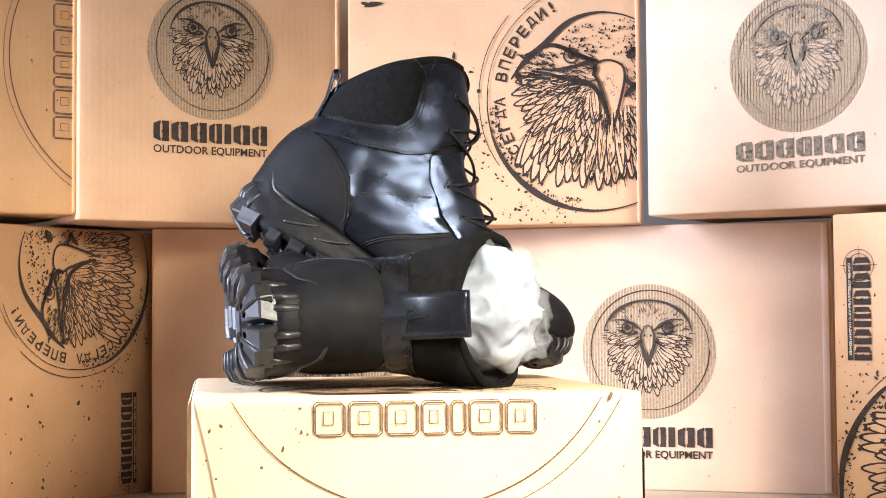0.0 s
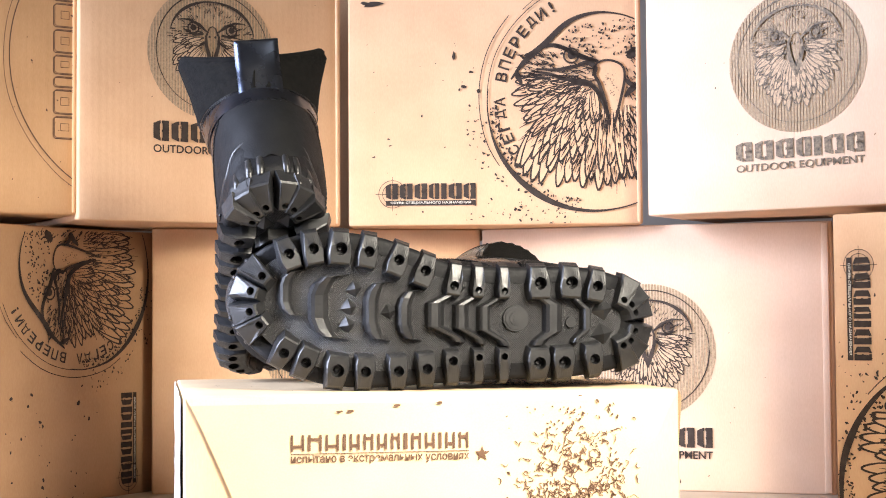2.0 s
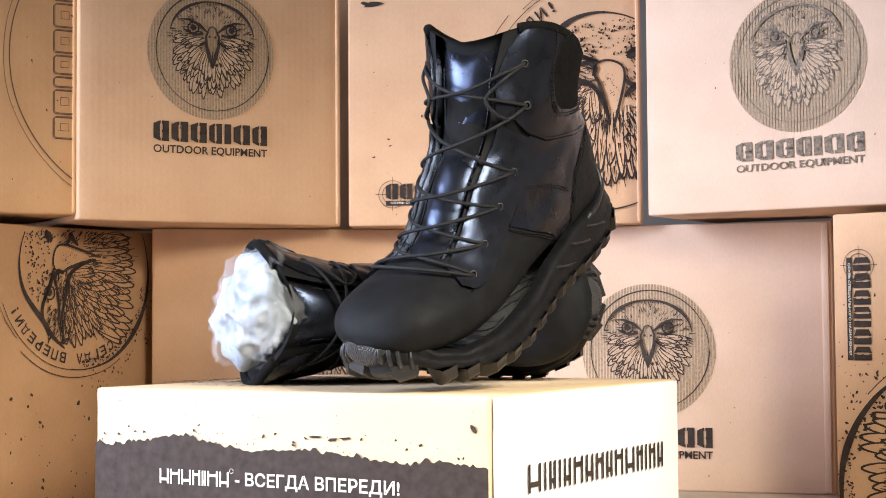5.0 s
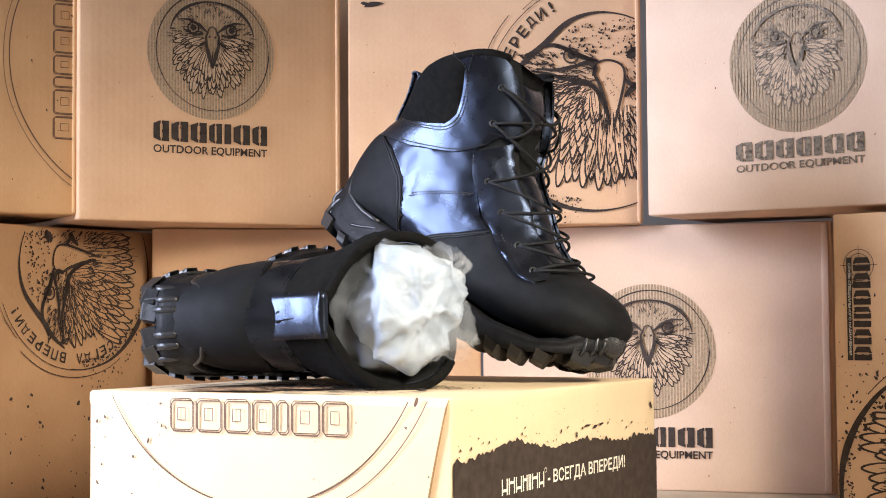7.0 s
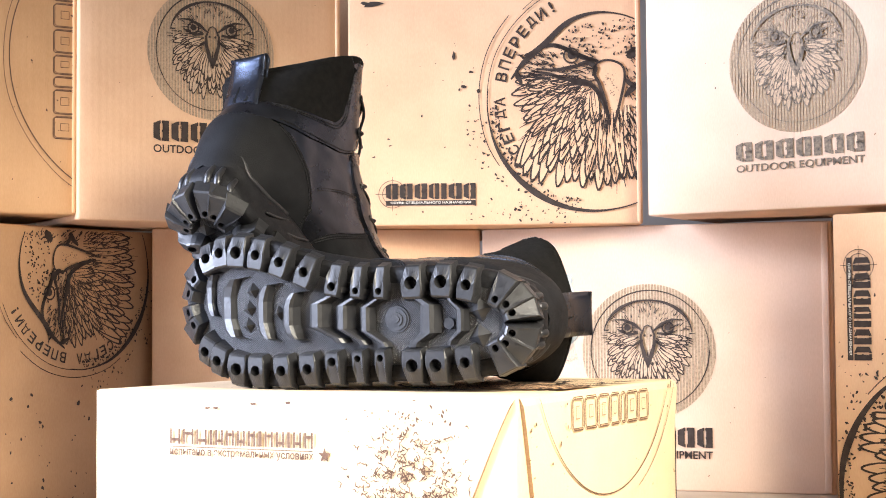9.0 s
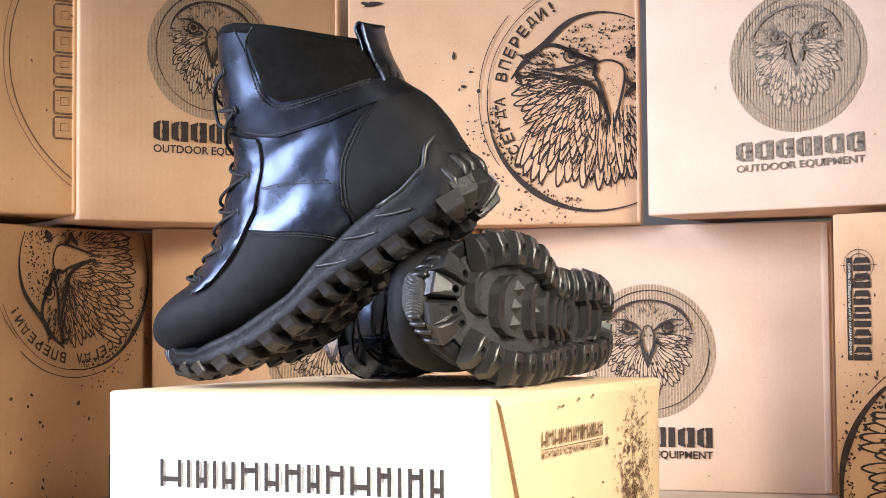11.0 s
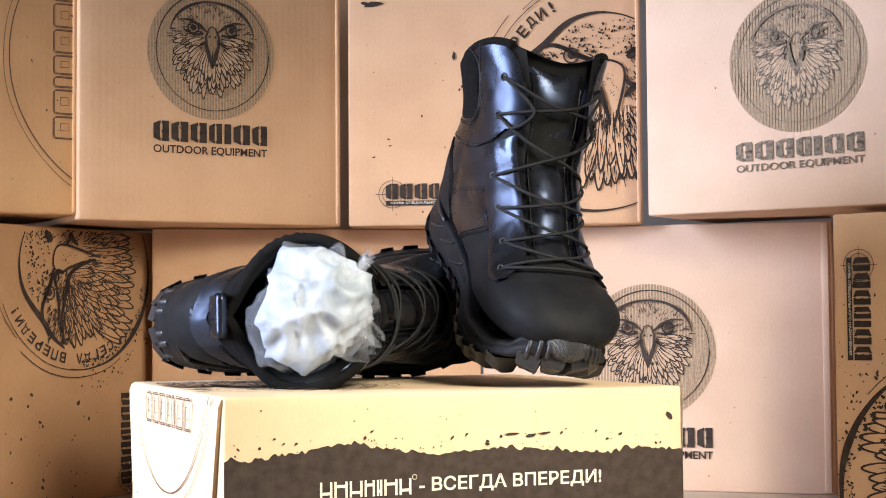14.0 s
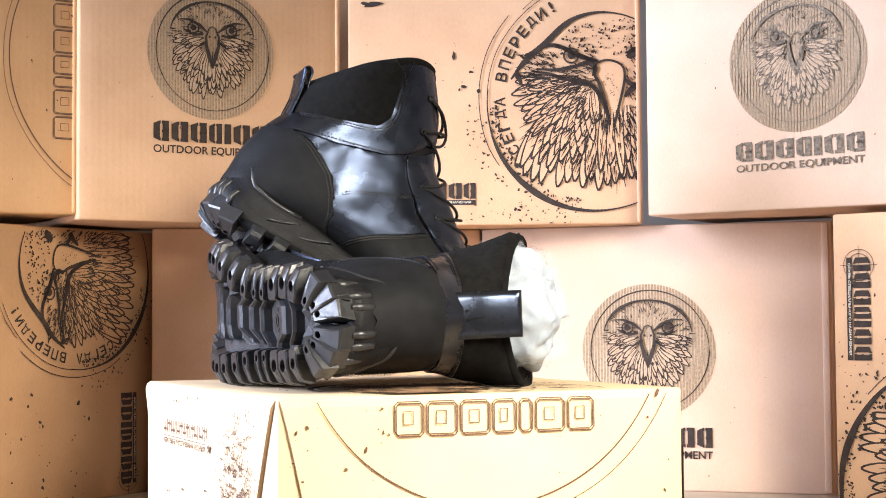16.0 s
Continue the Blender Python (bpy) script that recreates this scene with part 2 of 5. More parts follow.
stacked("carton", "plain kraft carton added behind the gaps of the front stack", 0.30, 0.66, 0, -12, 0.354, 0.280)
# ---- boots: x towards the toe, y to the wearer's left, z up from the sole; drawn as a right boot ----
# rings of the upper: front or top point, back or bottom point, half width, sideways shift
RINGS = [
    ((0.118, 0.219), (0.021, 0.153), 0.0545, 0.000),
    ((0.137, 0.194), (0.020, 0.136), 0.0470, 0.000),
    ((0.150, 0.169), (0.018, 0.122), 0.0445, 0.000),
    ((0.158, 0.151), (0.009, 0.102), 0.0415, 0.003),
    ((0.172, 0.138), (0.004, 0.083), 0.041, 0.005),
    ((0.190, 0.126), (0.0025, 0.062), 0.041, 0.006),
    ((0.204, 0.114), (0.007, 0.036), 0.041, 0.0065),
    ((0.218, 0.103), (0.060, 0.033), 0.041, 0.0072),
    ((0.233, 0.0955), (0.120, 0.033), 0.043, 0.008),
    ((0.252, 0.0925), (0.170, 0.026), 0.047, 0.0095),
    ((0.271, 0.0925), (0.220, 0.028), 0.0490, 0.0095),
    ((0.285, 0.0905), (0.258, 0.036), 0.0460, 0.0105),
    ((0.2965, 0.0855), (0.282, 0.044), 0.0385, 0.0115),
    ((0.3055, 0.077), (0.296, 0.053), 0.0265, 0.0120),
    ((0.3092, 0.069), (0.306, 0.061), 0.0095, 0.0125),
]
NS = 150
_T = catmull([(a[0], a[1], 0) for a, b, w, c in RINGS], NS)
_B = catmull([(b[0], b[1], 0) for a, b, w, c in RINGS], NS)
_W = catmull([(w, c, 0) for a, b, w, c in RINGS], NS)


# how far the collar is spread open (1: pinched at the heel, wings apart)
SPREAD = {"open": 0.55}


def surf(s, phi, out=0.0):
    """a point of the upper: s from 0 (collar) to 1 (toe), phi from 0 (front) over pi/2 (wearer's left) to pi (back or bottom)"""
    x = min(max(s, 0.0), 1.0) * (NS - 1)
    i = min(int(x), NS - 2)
    f = x - i
    T, B, W = _T[i].lerp(_T[i + 1], f), _B[i].lerp(_B[i + 1], f), _W[i].lerp(_W[i + 1], f)
    C, H = (T + B) / 2, (T - B) / 2
    c, sn = math.cos(phi), math.sin(phi)
    e = 0.86
    w = SPREAD["open"] * max(0.0, 1 - s / 0.24)
    a = math.copysign(abs(c) ** e, c)
    b = math.copysign(abs(sn) ** (e + 1.6 * w * (0.5 - 0.5 * c)), sn) * (1 + 0.05 * w)
    b *= 1 + 0.13 * max(0.0, 1 - s / 0.30) * c
    hl = H.length
    k = 1 + out / max(hl, 0.012)
    p = C + H * a * k
    rise = dome(s, phi)
    low = min(1.0, max(0.0, (s - 0.5) / 0.15))
    return Vector((p.x - 0.51 * rise, W.y * (low + (1 - low) * (1 + c) / 2) + b * (W.x + out), p.y + 0.86 * rise))


def dome(s, phi):
    """the collar rises in an arc over the ankle on both sides"""
    if s >= 0.20:
        return 0.0
    a = abs(math.sin(phi))
    return (0.015 * a ** 1.3 * (0.62 + 0.60 * math.cos(phi)) - 0.006 * max(0.0, math.cos(phi)) ** 4) * (1 - s / 0.20) ** 1.3


def side(x, z):
    """(s, phi) of a point of the flank, the collar's arc taken into account"""
    s, p = flat_side(x, z)
    for _ in range(8):
        r = dome(s, p)
        s2, p2 = flat_side(x + 0.51 * r, z - 0.86 * r)
        s, p = (s + s2) / 2, (p + p2) / 2
    return s, p


def flat_side(x, z):
    """(s, phi) of the upper's left flank at x, z seen from the side"""
    best = None
    prev = None
    for i in range(NS):
        T, B = _T[i], _B[i]
        d = B - T
        cr = d.x * (z - T.y) - d.y * (x - T.x)
        if prev is not None and (cr <= 0) != (prev <= 0):
            f = prev / (prev - cr)
            Tm, Bm = _T[i - 1].lerp(T, f), _B[i - 1].lerp(B, f)
            dm = Bm - Tm
            k = ((x - Tm.x) * dm.x + (z - Tm.y) * dm.y) / dm.length_squared
            if -0.25 <= k <= 1.25:
                a = 1 - 2 * min(max(k, 0), 1)
                phi = math.acos(math.copysign(abs(a) ** (1 / 0.86), a))
                if best is None or abs(k - 0.5) < best[2]:
                    best = ((i - 1 + f) / (NS - 1), phi, abs(k - 0.5))
        prev = cr
    if best is None:
        return (0.0, 1.5) if z > 0.12 else (1.0, 1.5)
    return best[0], best[1]


PS = 3.2      # evens out s and phi for triangulation


def panel_mesh(poly, lift, thick, puff=None, step=0.06, roll=True, skirt=0.0015):
    """a piece of leather: poly in (s, phi), lying lift above the last, with a turned edge"""
    n0 = len(poly)
    # close boundary sampling
    pts = []
    for i in range(n0):
        a, b = Vector(poly[i]), Vector(poly[(i + 1) % n0])
        k = max(1, int(math.hypot((b.x - a.x) * PS, b.y - a.y) / (step * 0.6)))
        pts += [a.lerp(b, j / k) for j in range(k)]
    bnd = [Vector((p.x * PS, p.y)) for p in pts]
    nb = len(bnd)
    x0, x1 = min(p.x for p in bnd), max(p.x for p in bnd)
    y0, y1 = min(p.y for p in bnd), max(p.y for p in bnd)
    inner = []
    yy = y0 + step / 2
    row = 0
    while yy < y1:
        xx = x0 + step * (0.25 + 0.5 * (row % 2))
        while xx < x1:
            inside = False
            dmin = 9
            for i in range(nb):
                a, b = bnd[i], bnd[(i + 1) % nb]
                if (a.y > yy) != (b.y > yy) and xx < (b.x - a.x) * (yy - a.y) / (b.y - a.y) + a.x:
                    inside = not inside
                dmin = min(dmin, (a.x - xx) ** 2 + (a.y - yy) ** 2)
            if inside and dmin > (step * 0.45) ** 2:
                inner.append(Vector((xx, yy)))
            xx += step
        yy += step * 0.87
        row += 1
    vs, es, fs, ov, oe, of = delaunay_2d_cdt(bnd + inner, [(i, (i + 1) % nb) for i in range(nb)], [], 1, 1e-6)
    bm = bmesh.new()
    nbv = {}
    top = []
    on_b = set()
    for k, src in enumerate(ov):
        if any(i < nb for i in src):
            on_b.add(k)
    for k, v in enumerate(vs):
        s, phi = v.x / PS, v.y
        h = lift + thick
        if k in on_b:
            h = lift + thick * 0.85
        elif puff:
            h += puff(s, phi, surf(s, phi))
        top.append(bm.verts.new(surf(s, phi, h)))
    for f in fs:
        try:
            bm.faces.new([top[i] for i in f])
        except ValueError:
            pass
    if roll:
        edges = [e for e in bm.edges if len(e.link_faces) == 1]
        for e in edges:
            e.smooth = False
        low = {}
        for k in on_b:
            v = vs[k]
            low[top[k]] = bm.verts.new(surf(v.x / PS, v.y, lift - skirt))
        for e in edges:
            a, b = e.verts
            if a in low and b in low:
                bm.faces.new((a, b, low[b], low[a]))
    return bm


def xz(*pts):
    return [side(x, z) for x, z in pts]


def mirror(poly):
    return [(s, -p) for s, p in poly][::-1]


def wrinkle(freq, amp):
    return lambda s, phi, p: amp * noise.noise(Vector((p.x * freq, p.y * freq, p.z * freq * 1.4)))


# sole tables: x, half width to the wearer's left (inner side), to the right; bed height; upper edge of the wall
OUTLINE = [(-0.003, 0.006, 0.006), (0.001, 0.017, 0.018), (0.010, 0.027, 0.029), (0.025, 0.034, 0.036), (0.060, 0.0405, 0.0415), (0.100, 0.0400, 0.0425), (0.150, 0.0425, 0.0440),
           (0.183, 0.0540, 0.0460), (0.208, 0.0620, 0.0470), (0.240, 0.0655, 0.0455), (0.263, 0.0630, 0.0385), (0.285, 0.0545, 0.0270), (0.300, 0.0415, 0.0120), (0.3075, 0.0295, 0.0010), (0.311, 0.0180, -0.0100)]
BED = [(0.0, 0.026), (0.012, 0.0165), (0.03, 0.0100), (0.09, 0.012), (0.13, 0.015), (0.17, 0.011), (0.20, 0.009), (0.225, 0.0125), (0.245, 0.018), (0.262, 0.0255), (0.285, 0.037), (0.302, 0.048), (0.312, 0.058)]
WALL_TOP = [(0.0, 0.066), (0.010, 0.060), (0.020, 0.047), (0.045, 0.0415), (0.083, 0.042), (0.125, 0.037), (0.164, 0.0285), (0.21, 0.0295), (0.260, 0.0375), (0.281, 0.048), (0.294, 0.061), (0.302, 0.073), (0.311, 0.076)]


def outline(n=120, inset=0.0):
    """the sole's contour as (x, y), from the heel round by the left to the toe and back by the right"""
    left = catmull([(r[0], r[1], 0) for r in OUTLINE], n // 2)
    right = catmull([(r[0], -r[2], 0) for r in OUTLINE], n // 2)
    loop = [(p.x, p.y) for p in left] + [(p.x, p.y) for p in right[::-1]]
    if inset:
        res = []
        m = len(loop)
        for i in range(m):
            a, b = loop[(i - 2) % m], loop[(i + 2) % m]
            t = Vector((b[0] - a[0], b[1] - a[1])).normalized()
            res.append((loop[i][0] + t.y * inset, loop[i][1] - t.x * inset))
        return res
    return loop


def sole_wall():
    bm = bmesh.new()
    n = 168
    rows = []
    for k, (ins, f, g) in enumerate(((0.012, 0.0, 0.0), (0.004, 0.0, 0.0), (0.0005, 0.06, 0), (-0.0008, 0.25, 0), (0.0006, 0.45, 0), (0.0012, 0.62, 0), (0.0002, 0.72, 0), (0.0004, 0.90, 0), (0.0020, 0.99, 0), (0.0060, 1.0, 0), (0.012, 0.97, 0))):
        lp = outline(n, ins)
        ring = []
        ref = outline(n)
        for (x, y), (rx, ry) in zip(lp, ref):
            zb, zt = lerp_table(BED, rx)[0], lerp_table(WALL_TOP, rx)[0]
            z = zb + (zt - zb) * f
            # the wall leans in towards the upper, most at toe and heel
            endk = max(0.0, 1 - rx / 0.03) * 0.006 * f - max(0.0, (rx - 0.283) / 0.03) * 0.013 * f * f
            if 0.25 < f < 0.7:
                x2 = math.sin(rx * 260) * 0.0006
            else:
                x2 = 0
            ring.append(bm.verts.new((x + endk, y * (1 - 0.05 * f) + math.copysign(x2, y), z)))
        rows.append(ring)
    for A, B in zip(rows, rows[1:]):
        for i in range(n):
            j = (i + 1) % n
            bm.faces.new((A[i], A[j], B[j], B[i]))
    return bm


def sole_bed():
    bm = bmesh.new()
    n = 168
    lp = outline(n, 0.011)
    half = n // 2
    cols = []
    for i in range(half):
        (x0, y0), (x1, y1) = lp[i], lp[n - 1 - i]
        col = []
        for k in range(9):
            f = k / 8
            x = x0 + (x1 - x0) * f
            col.append(bm.verts.new((x, y0 + (y1 - y0) * f, lerp_table(BED, x)[0] + 0.0006)))
        cols.append(col)
    for A, B in zip(cols, cols[1:]):
        for k in range(8):
            try:
                bm.faces.new((A[k], B[k], B[k + 1], A[k + 1]))
            except ValueError:
                pass
    return bm


def lug_mesh(w, l, h, plan, pit_at, pit_r, fall=0.5):
    """a tread block pointing outwards along +x from 0 to l; plan: its width along the way; its outer end falls away; a round pit in its face"""
    bm = bmesh.new()
    n = 20

    def at(k, grow, z):
        a = 2 * math.pi * (k + 0.5) / n
        c, s = math.cos(a), math.sin(a)
        q = 1 / max(abs(c), abs(s))
        u = (c * q * grow + 1) / 2
        ww = w * lerp_table(plan, u)[0]
        drop = max(0.0, (u - 0.56) / 0.44) * fall * h
        return bm.verts.new((u * l, s * q * grow * ww / 2, z + (drop if z < 0 else 0)))

    rings = [[at(k, g, z) for k in range(n)] for g, z in ((1.16, 0.004), (1.02, -h * 0.55), (0.97, -h * 0.88), (0.86, -h))]
    cx = l * pit_at
    for rr, z in ((1.0, -h), (0.90, -h * 0.6), (0.80, -h * 0.12), (0.42, -h * 0.12), (0.22, -h * 0.34)):
        rings.append([bm.verts.new((cx + math.cos(2 * math.pi * (k + 0.5) / n) * pit_r * rr, math.sin(2 * math.pi * (k + 0.5) / n) * pit_r * rr, z)) for k in range(n)])
    for A, B in zip(rings, rings[1:]):
        for k in range(n):
            j = (k + 1) % n
            bm.faces.new((A[k], A[j], B[j], B[k]))
    bm.faces.new(rings[-1])
    return mesh_of(bm, "lug", M_RUBBER, smooth=False)


def tread_bar(secs, t, h):
    """a tread bar along sections (x of its leading edge, y, share of thickness, share of height): broad leading facet, sharp crest, hollow back"""
    bm = bmesh.new()
    rings = []
    for x, y, ft, fh in secs:
        z = lerp_table(BED, x)[0]
        tt, hh = t * ft, h * fh
        rings.append([bm.verts.new(v) for v in ((x + 0.0016, y, z + 0.002), (x, y, z - hh * 0.80), (x - tt * 0.16, y, z - hh * 0.97), (x - tt * 0.52, y, z - hh), (x - tt * 0.70, y, z - hh * 0.72), (x - tt, y, z + 0.002))])
    for A, B in zip(rings, rings[1:]):
        for k in range(5):
            bm.faces.new((A[k], A[k + 1], B[k + 1], B[k]))
    bm.faces.new(rings[0])
    bm.faces.new(rings[-1][::-1])
    return bm


def crescent(x, yc, w, arm):
    """sections of a bar whose pointed arms sweep back by arm"""
    return [(x - arm, yc + w / 2, 0.12, 0.25), (x - arm * 0.35, yc + w * 0.46, 0.65, 0.95), (x - arm * 0.10, yc + w * 0.34, 1.0, 1.0), (x, yc + w * 0.18, 1.0, 1.0), (x, yc - w * 0.18, 1.0, 1.0), (x - arm * 0.10, yc - w * 0.34, 1.0, 1.0), (x - arm * 0.35, yc - w * 0.46, 0.65, 0.95), (x - arm, yc - w / 2, 0.12, 0.25)]


def waisted(x, yc, half, arm, reach):
    """sections of a bar with a straight middle and stout arms that run to the blocks beside it"""
    return [(x - arm, yc + reach, 0.75, 0.9), (x - arm * 0.85, yc + reach * 0.82, 0.8, 0.95), (x, yc + half, 1.0, 1.0), (x, yc - half, 1.0, 1.0), (x - arm * 0.85, yc - reach * 0.82, 0.8, 0.95), (x - arm, yc - reach, 0.75, 0.9)]


def stitches(bm, line, lift, pitch=0.0032, size=0.00055):
    """sewing along a (s, phi) line"""
    pts = [surf(s, p, lift) for s, p in line]
    seg = [(a, b) for a, b in zip(pts, pts[1:])]
    acc = 0.0
    for a, b in seg:
        L = (b - a).length
        if L < 1e-6:
            continue
        d = (b - a) / L
        while acc < L:
            c = a + d * acc
            m = Matrix.Translation(c) @ d.to_track_quat("X", "Z").to_matrix().to_4x4()
            bmesh.ops.create_cube(bm, size=1, matrix=m @ Matrix.Diagonal((pitch * 0.72, size * 1.5, size * 1.5, 1)))
            acc += pitch
        acc -= L


def dense(line, n=60, shift=0.0):
    p = catmull([(a, b, 0) for a, b in line], n)
    return [(q.x, q.y + shift) for q in p]
def boot(name, label, sign, m):
    """sign 1: right boot, -1: left boot (mirrored across its length)"""
    b = thing(name, label, "boot", "pair of boots")
    mm = m @ Matrix.Diagonal((1, sign, 1, 1))

    def add(nm, bm, material, lab="", parent=None, smooth=True):
        if sign < 0:
            bmesh.ops.transform(bm, matrix=Matrix.Diagonal((1, -1, 1, 1)), verts=bm.verts)
        return part(nm, bm, material, parent or b, lab, smooth, m if parent is None else None)

    # base of the upper: vamp and lining in one shell
    bm = bmesh.new()
    NU, NP = 96, 56
    grid = [[bm.verts.new(surf(i / NU, 2 * math.pi * j / NP, 0.0 + (0.0006 * noise.noise(surf(i / NU, 2 * math.pi * j / NP) * 60)))) for j in range(NP)] for i in range(NU + 1)]
    for i in range(NU):
        for j in range(NP):
            k = (j + 1) % NP
            if i / NU < 0.57 and (j <= 3 or j >= NP - 4):
                continue        # throat, where the tongue shows
            bm.faces.new((grid[i][j], grid[i][k], grid[i + 1][k], grid[i + 1][j]))
    bm.faces.new(grid[NU])
    add("vamp", bm, M_NUBUCK, "matt black nubuck vamp")
    # inside of the shaft
    bm = bmesh.new()
    inner = [[bm.verts.new(surf(s, 2 * math.pi * j / NP, -d)) for j in range(NP)] for s, d in ((0.0, -0.0012), (-0.0, 0.0035), (0.01, 0.007), (0.10, 0.0075), (0.28, 0.009), (0.42, 0.014))]
    for A, B in zip(inner, inner[1:]):
        for j in range(NP):
            k = (j + 1) % NP
            bm.faces.new((A[j], A[k], B[k], B[j]))
    bm.faces.new(inner[-1])
    add("lining", bm, M_LINING, "black textile lining")

    # leather pieces; outlines from the side
    collar = xz((0.077, 0.212), (0.080, 0.195), (0.088, 0.172), (0.091, 0.156), (0.085, 0.144), (0.070, 0.137), (0.048, 0.130), (0.030, 0.1265))
    collar = collar + [(0.14, 3.0), (0.06, 3.0), (0.0, 3.0), (0.0, 2.2)]
    cuff_back = side(0.030, 0.107)
    cuff = [(0.0, 0.95), (0.004, 0.80), (0.014, 0.68), (0.035, 0.58), (0.09, 0.50), (0.135, 0.52), (0.16, 0.60)] + xz((0.132, 0.157), (0.122, 0.141), (0.103, 0.127), (0.064, 0.113), (0.030, 0.1065)) + [(cuff_back[0] - 0.01, math.pi)]
    low_line, top_line = cuff, [(0.0, collar[0][1])] + collar[:8]
    cuff = low_line + [(q, 2 * math.pi - r) for q, r in low_line[-2::-1]] + [(q, 2 * math.pi - r) for q, r in top_line] + [(collar[7][0] + 0.005, math.pi)] + top_line[::-1]
    quarter = xz((0.121, 0.139), (0.103, 0.126), (0.064, 0.112), (0.032, 0.106), (0.046, 0.102), (0.060, 0.094), (0.073, 0.085), (0.084, 0.070), (0.091, 0.058), (0.098, 0.042), (0.110, 0.041), (0.139, 0.068), (0.168, 0.088), (0.150, 0.100), (0.135, 0.114))
    counter = xz((0.026, 0.106), (0.046, 0.101), (0.060, 0.0935), (0.073, 0.0845), (0.083, 0.070), (0.090, 0.058), (0.097, 0.040), (0.060, 0.038), (0.030, 0.040))
    counter = counter[::-1]
    counter = counter + [(side(0.014, 0.105)[0] - 0.012, math.pi)] + [(q, 2 * math.pi - r) for q, r in counter[::-1]] + [(side(0.012, 0.05)[0], math.pi)]
    lace_l = [(0.17, 0.60)] + dense(xz((0.121, 0.137), (0.133, 0.116), (0.150, 0.101), (0.168, 0.0905), (0.197, 0.077), (0.218, 0.072), (0.233, 0.0735), (0.241, 0.0800)), 36) + [(0.600, 0.55), (0.55, 0.52), (0.45, 0.50), (0.35, 0.52), (0.25, 0.56)]
    tongue = [(0.015, -0.75), (0.015, 0.75), (0.1, 0.75), (0.2, 0.75), (0.35, 0.75), (0.5, 0.75), (0.585, 0.70), (0.625, 0.0), (0.585, -0.70), (0.5, -0.75), (0.35, -0.75), (0.2, -0.75), (0.1, -0.75)]

    def puffs(s, phi, p):
        return 0.0028 * abs(math.sin(s * 26)) * max(0, math.cos(phi * 2.6)) + 0.0005 * noise.noise(p * 120)

    add("tongue", panel_mesh(tongue, -0.0105, 0.0025, puffs, 0.05), M_LEATHER, "shiny padded black leather tongue")
    add("cuff", panel_mesh(cuff, 0.0006, 0.0018, wrinkle(50, 0.0011), skirt=0.0065), M_LEATHER, "shiny black leather cuff")
    add("heel_counter", panel_mesh(counter, 0.0008, 0.0014, wrinkle(30, 0.0004)), M_NUBUCK, "matt black heel counter")
    for sg, tag in ((1, "inner"), (-1, "outer")):
        f = (lambda q: q) if sg > 0 else mirror
        add("quarter", panel_mesh(f(quarter), 0.0002, 0.0012, wrinkle(45, 0.0018)), M_LEATHER, "shiny smooth black leather side")
        add("collar_pad", panel_mesh(f(collar), 0.0004, 0.0022, lambda s, phi, p: 0.0032 * min(1, max(0, 0.17 - s) * 9)), M_SUEDE, "soft black suede collar pad")
        add("lace_panel", panel_mesh(f(lace_l), 0.0012, 0.0026, wrinkle(85, 0.0012), skirt=0.0080), M_LEATHER, "shiny black leather eyelet facing")
        bm = bmesh.new()
        lines = [
            (xz((0.083, 0.206), (0.086, 0.190), (0.094, 0.170), (0.096, 0.154), (0.088, 0.140), (0.071, 0.133), (0.048, 0.1265), (0.028, 0.123)), 0.0026),
            (xz((0.080, 0.208), (0.083, 0.192), (0.091, 0.171), (0.0935, 0.155), (0.0865, 0.142), (0.0705, 0.135), (0.048, 0.1283), (0.028, 0.125)), 0.0026),
            (xz((0.126, 0.147), (0.104, 0.130), (0.064, 0.116), (0.034, 0.110)), 0.0024),
            (xz((0.034, 0.104), (0.046, 0.099), (0.059, 0.0915), (0.071, 0.083), (0.081, 0.069), (0.088, 0.057), (0.094, 0.042)), 0.0024),
            (xz((0.034, 0.102), (0.045, 0.097), (0.057, 0.0895), (0.069, 0.081), (0.079, 0.067), (0.086, 0.055), (0.092, 0.042)), 0.0024),
            (xz((0.139, 0.106), (0.113, 0.094), (0.087, 0.078)), 0.0018),
            (xz((0.138, 0.104), (0.113, 0.092), (0.088, 0.076)), 0.0018),
            (xz((0.169, 0.086), (0.139, 0.066), (0.110, 0.040)), 0.0010),
            (xz((0.168, 0.084), (0.139, 0.064), (0.112, 0.038)), 0.0010),
            (xz((0.122, 0.133), (0.135, 0.115), (0.152, 0.1025), (0.169, 0.093), (0.198, 0.079), (0.221, 0.073), (0.237, 0.074)), 0.0030),
            (xz((0.125, 0.135), (0.138, 0.117), (0.154, 0.105), (0.171, 0.0955), (0.199, 0.082), (0.221, 0.076), (0.235, 0.077)), 0.0030),
        ]
        lines.append(([(0.06, 0.40), (0.2, 0.40), (0.35, 0.40), (0.5, 0.38), (0.58, 0.34)], -0.0055))
        for ln, lift in lines:
            stitches(bm, [(s, sg * p) for s, p in dense(ln)], lift)
        add("stitching", bm, M_STITCH, "black thread seams", smooth=False)["kind"] = "stuff"
    # padded rim of the collar
    bm = bmesh.new()
    tube(bm, [surf(0.002, 0.66 + (2 * math.pi - 1.32) * k / 70, -0.0012) for k in range(71)], 0.0042, 10)
    add("collar_rim", bm, M_SUEDE, "soft black padded collar rim")
    # strip down the back of the heel and the pull loop
    bm = bmesh.new()
    wL = 0.0170
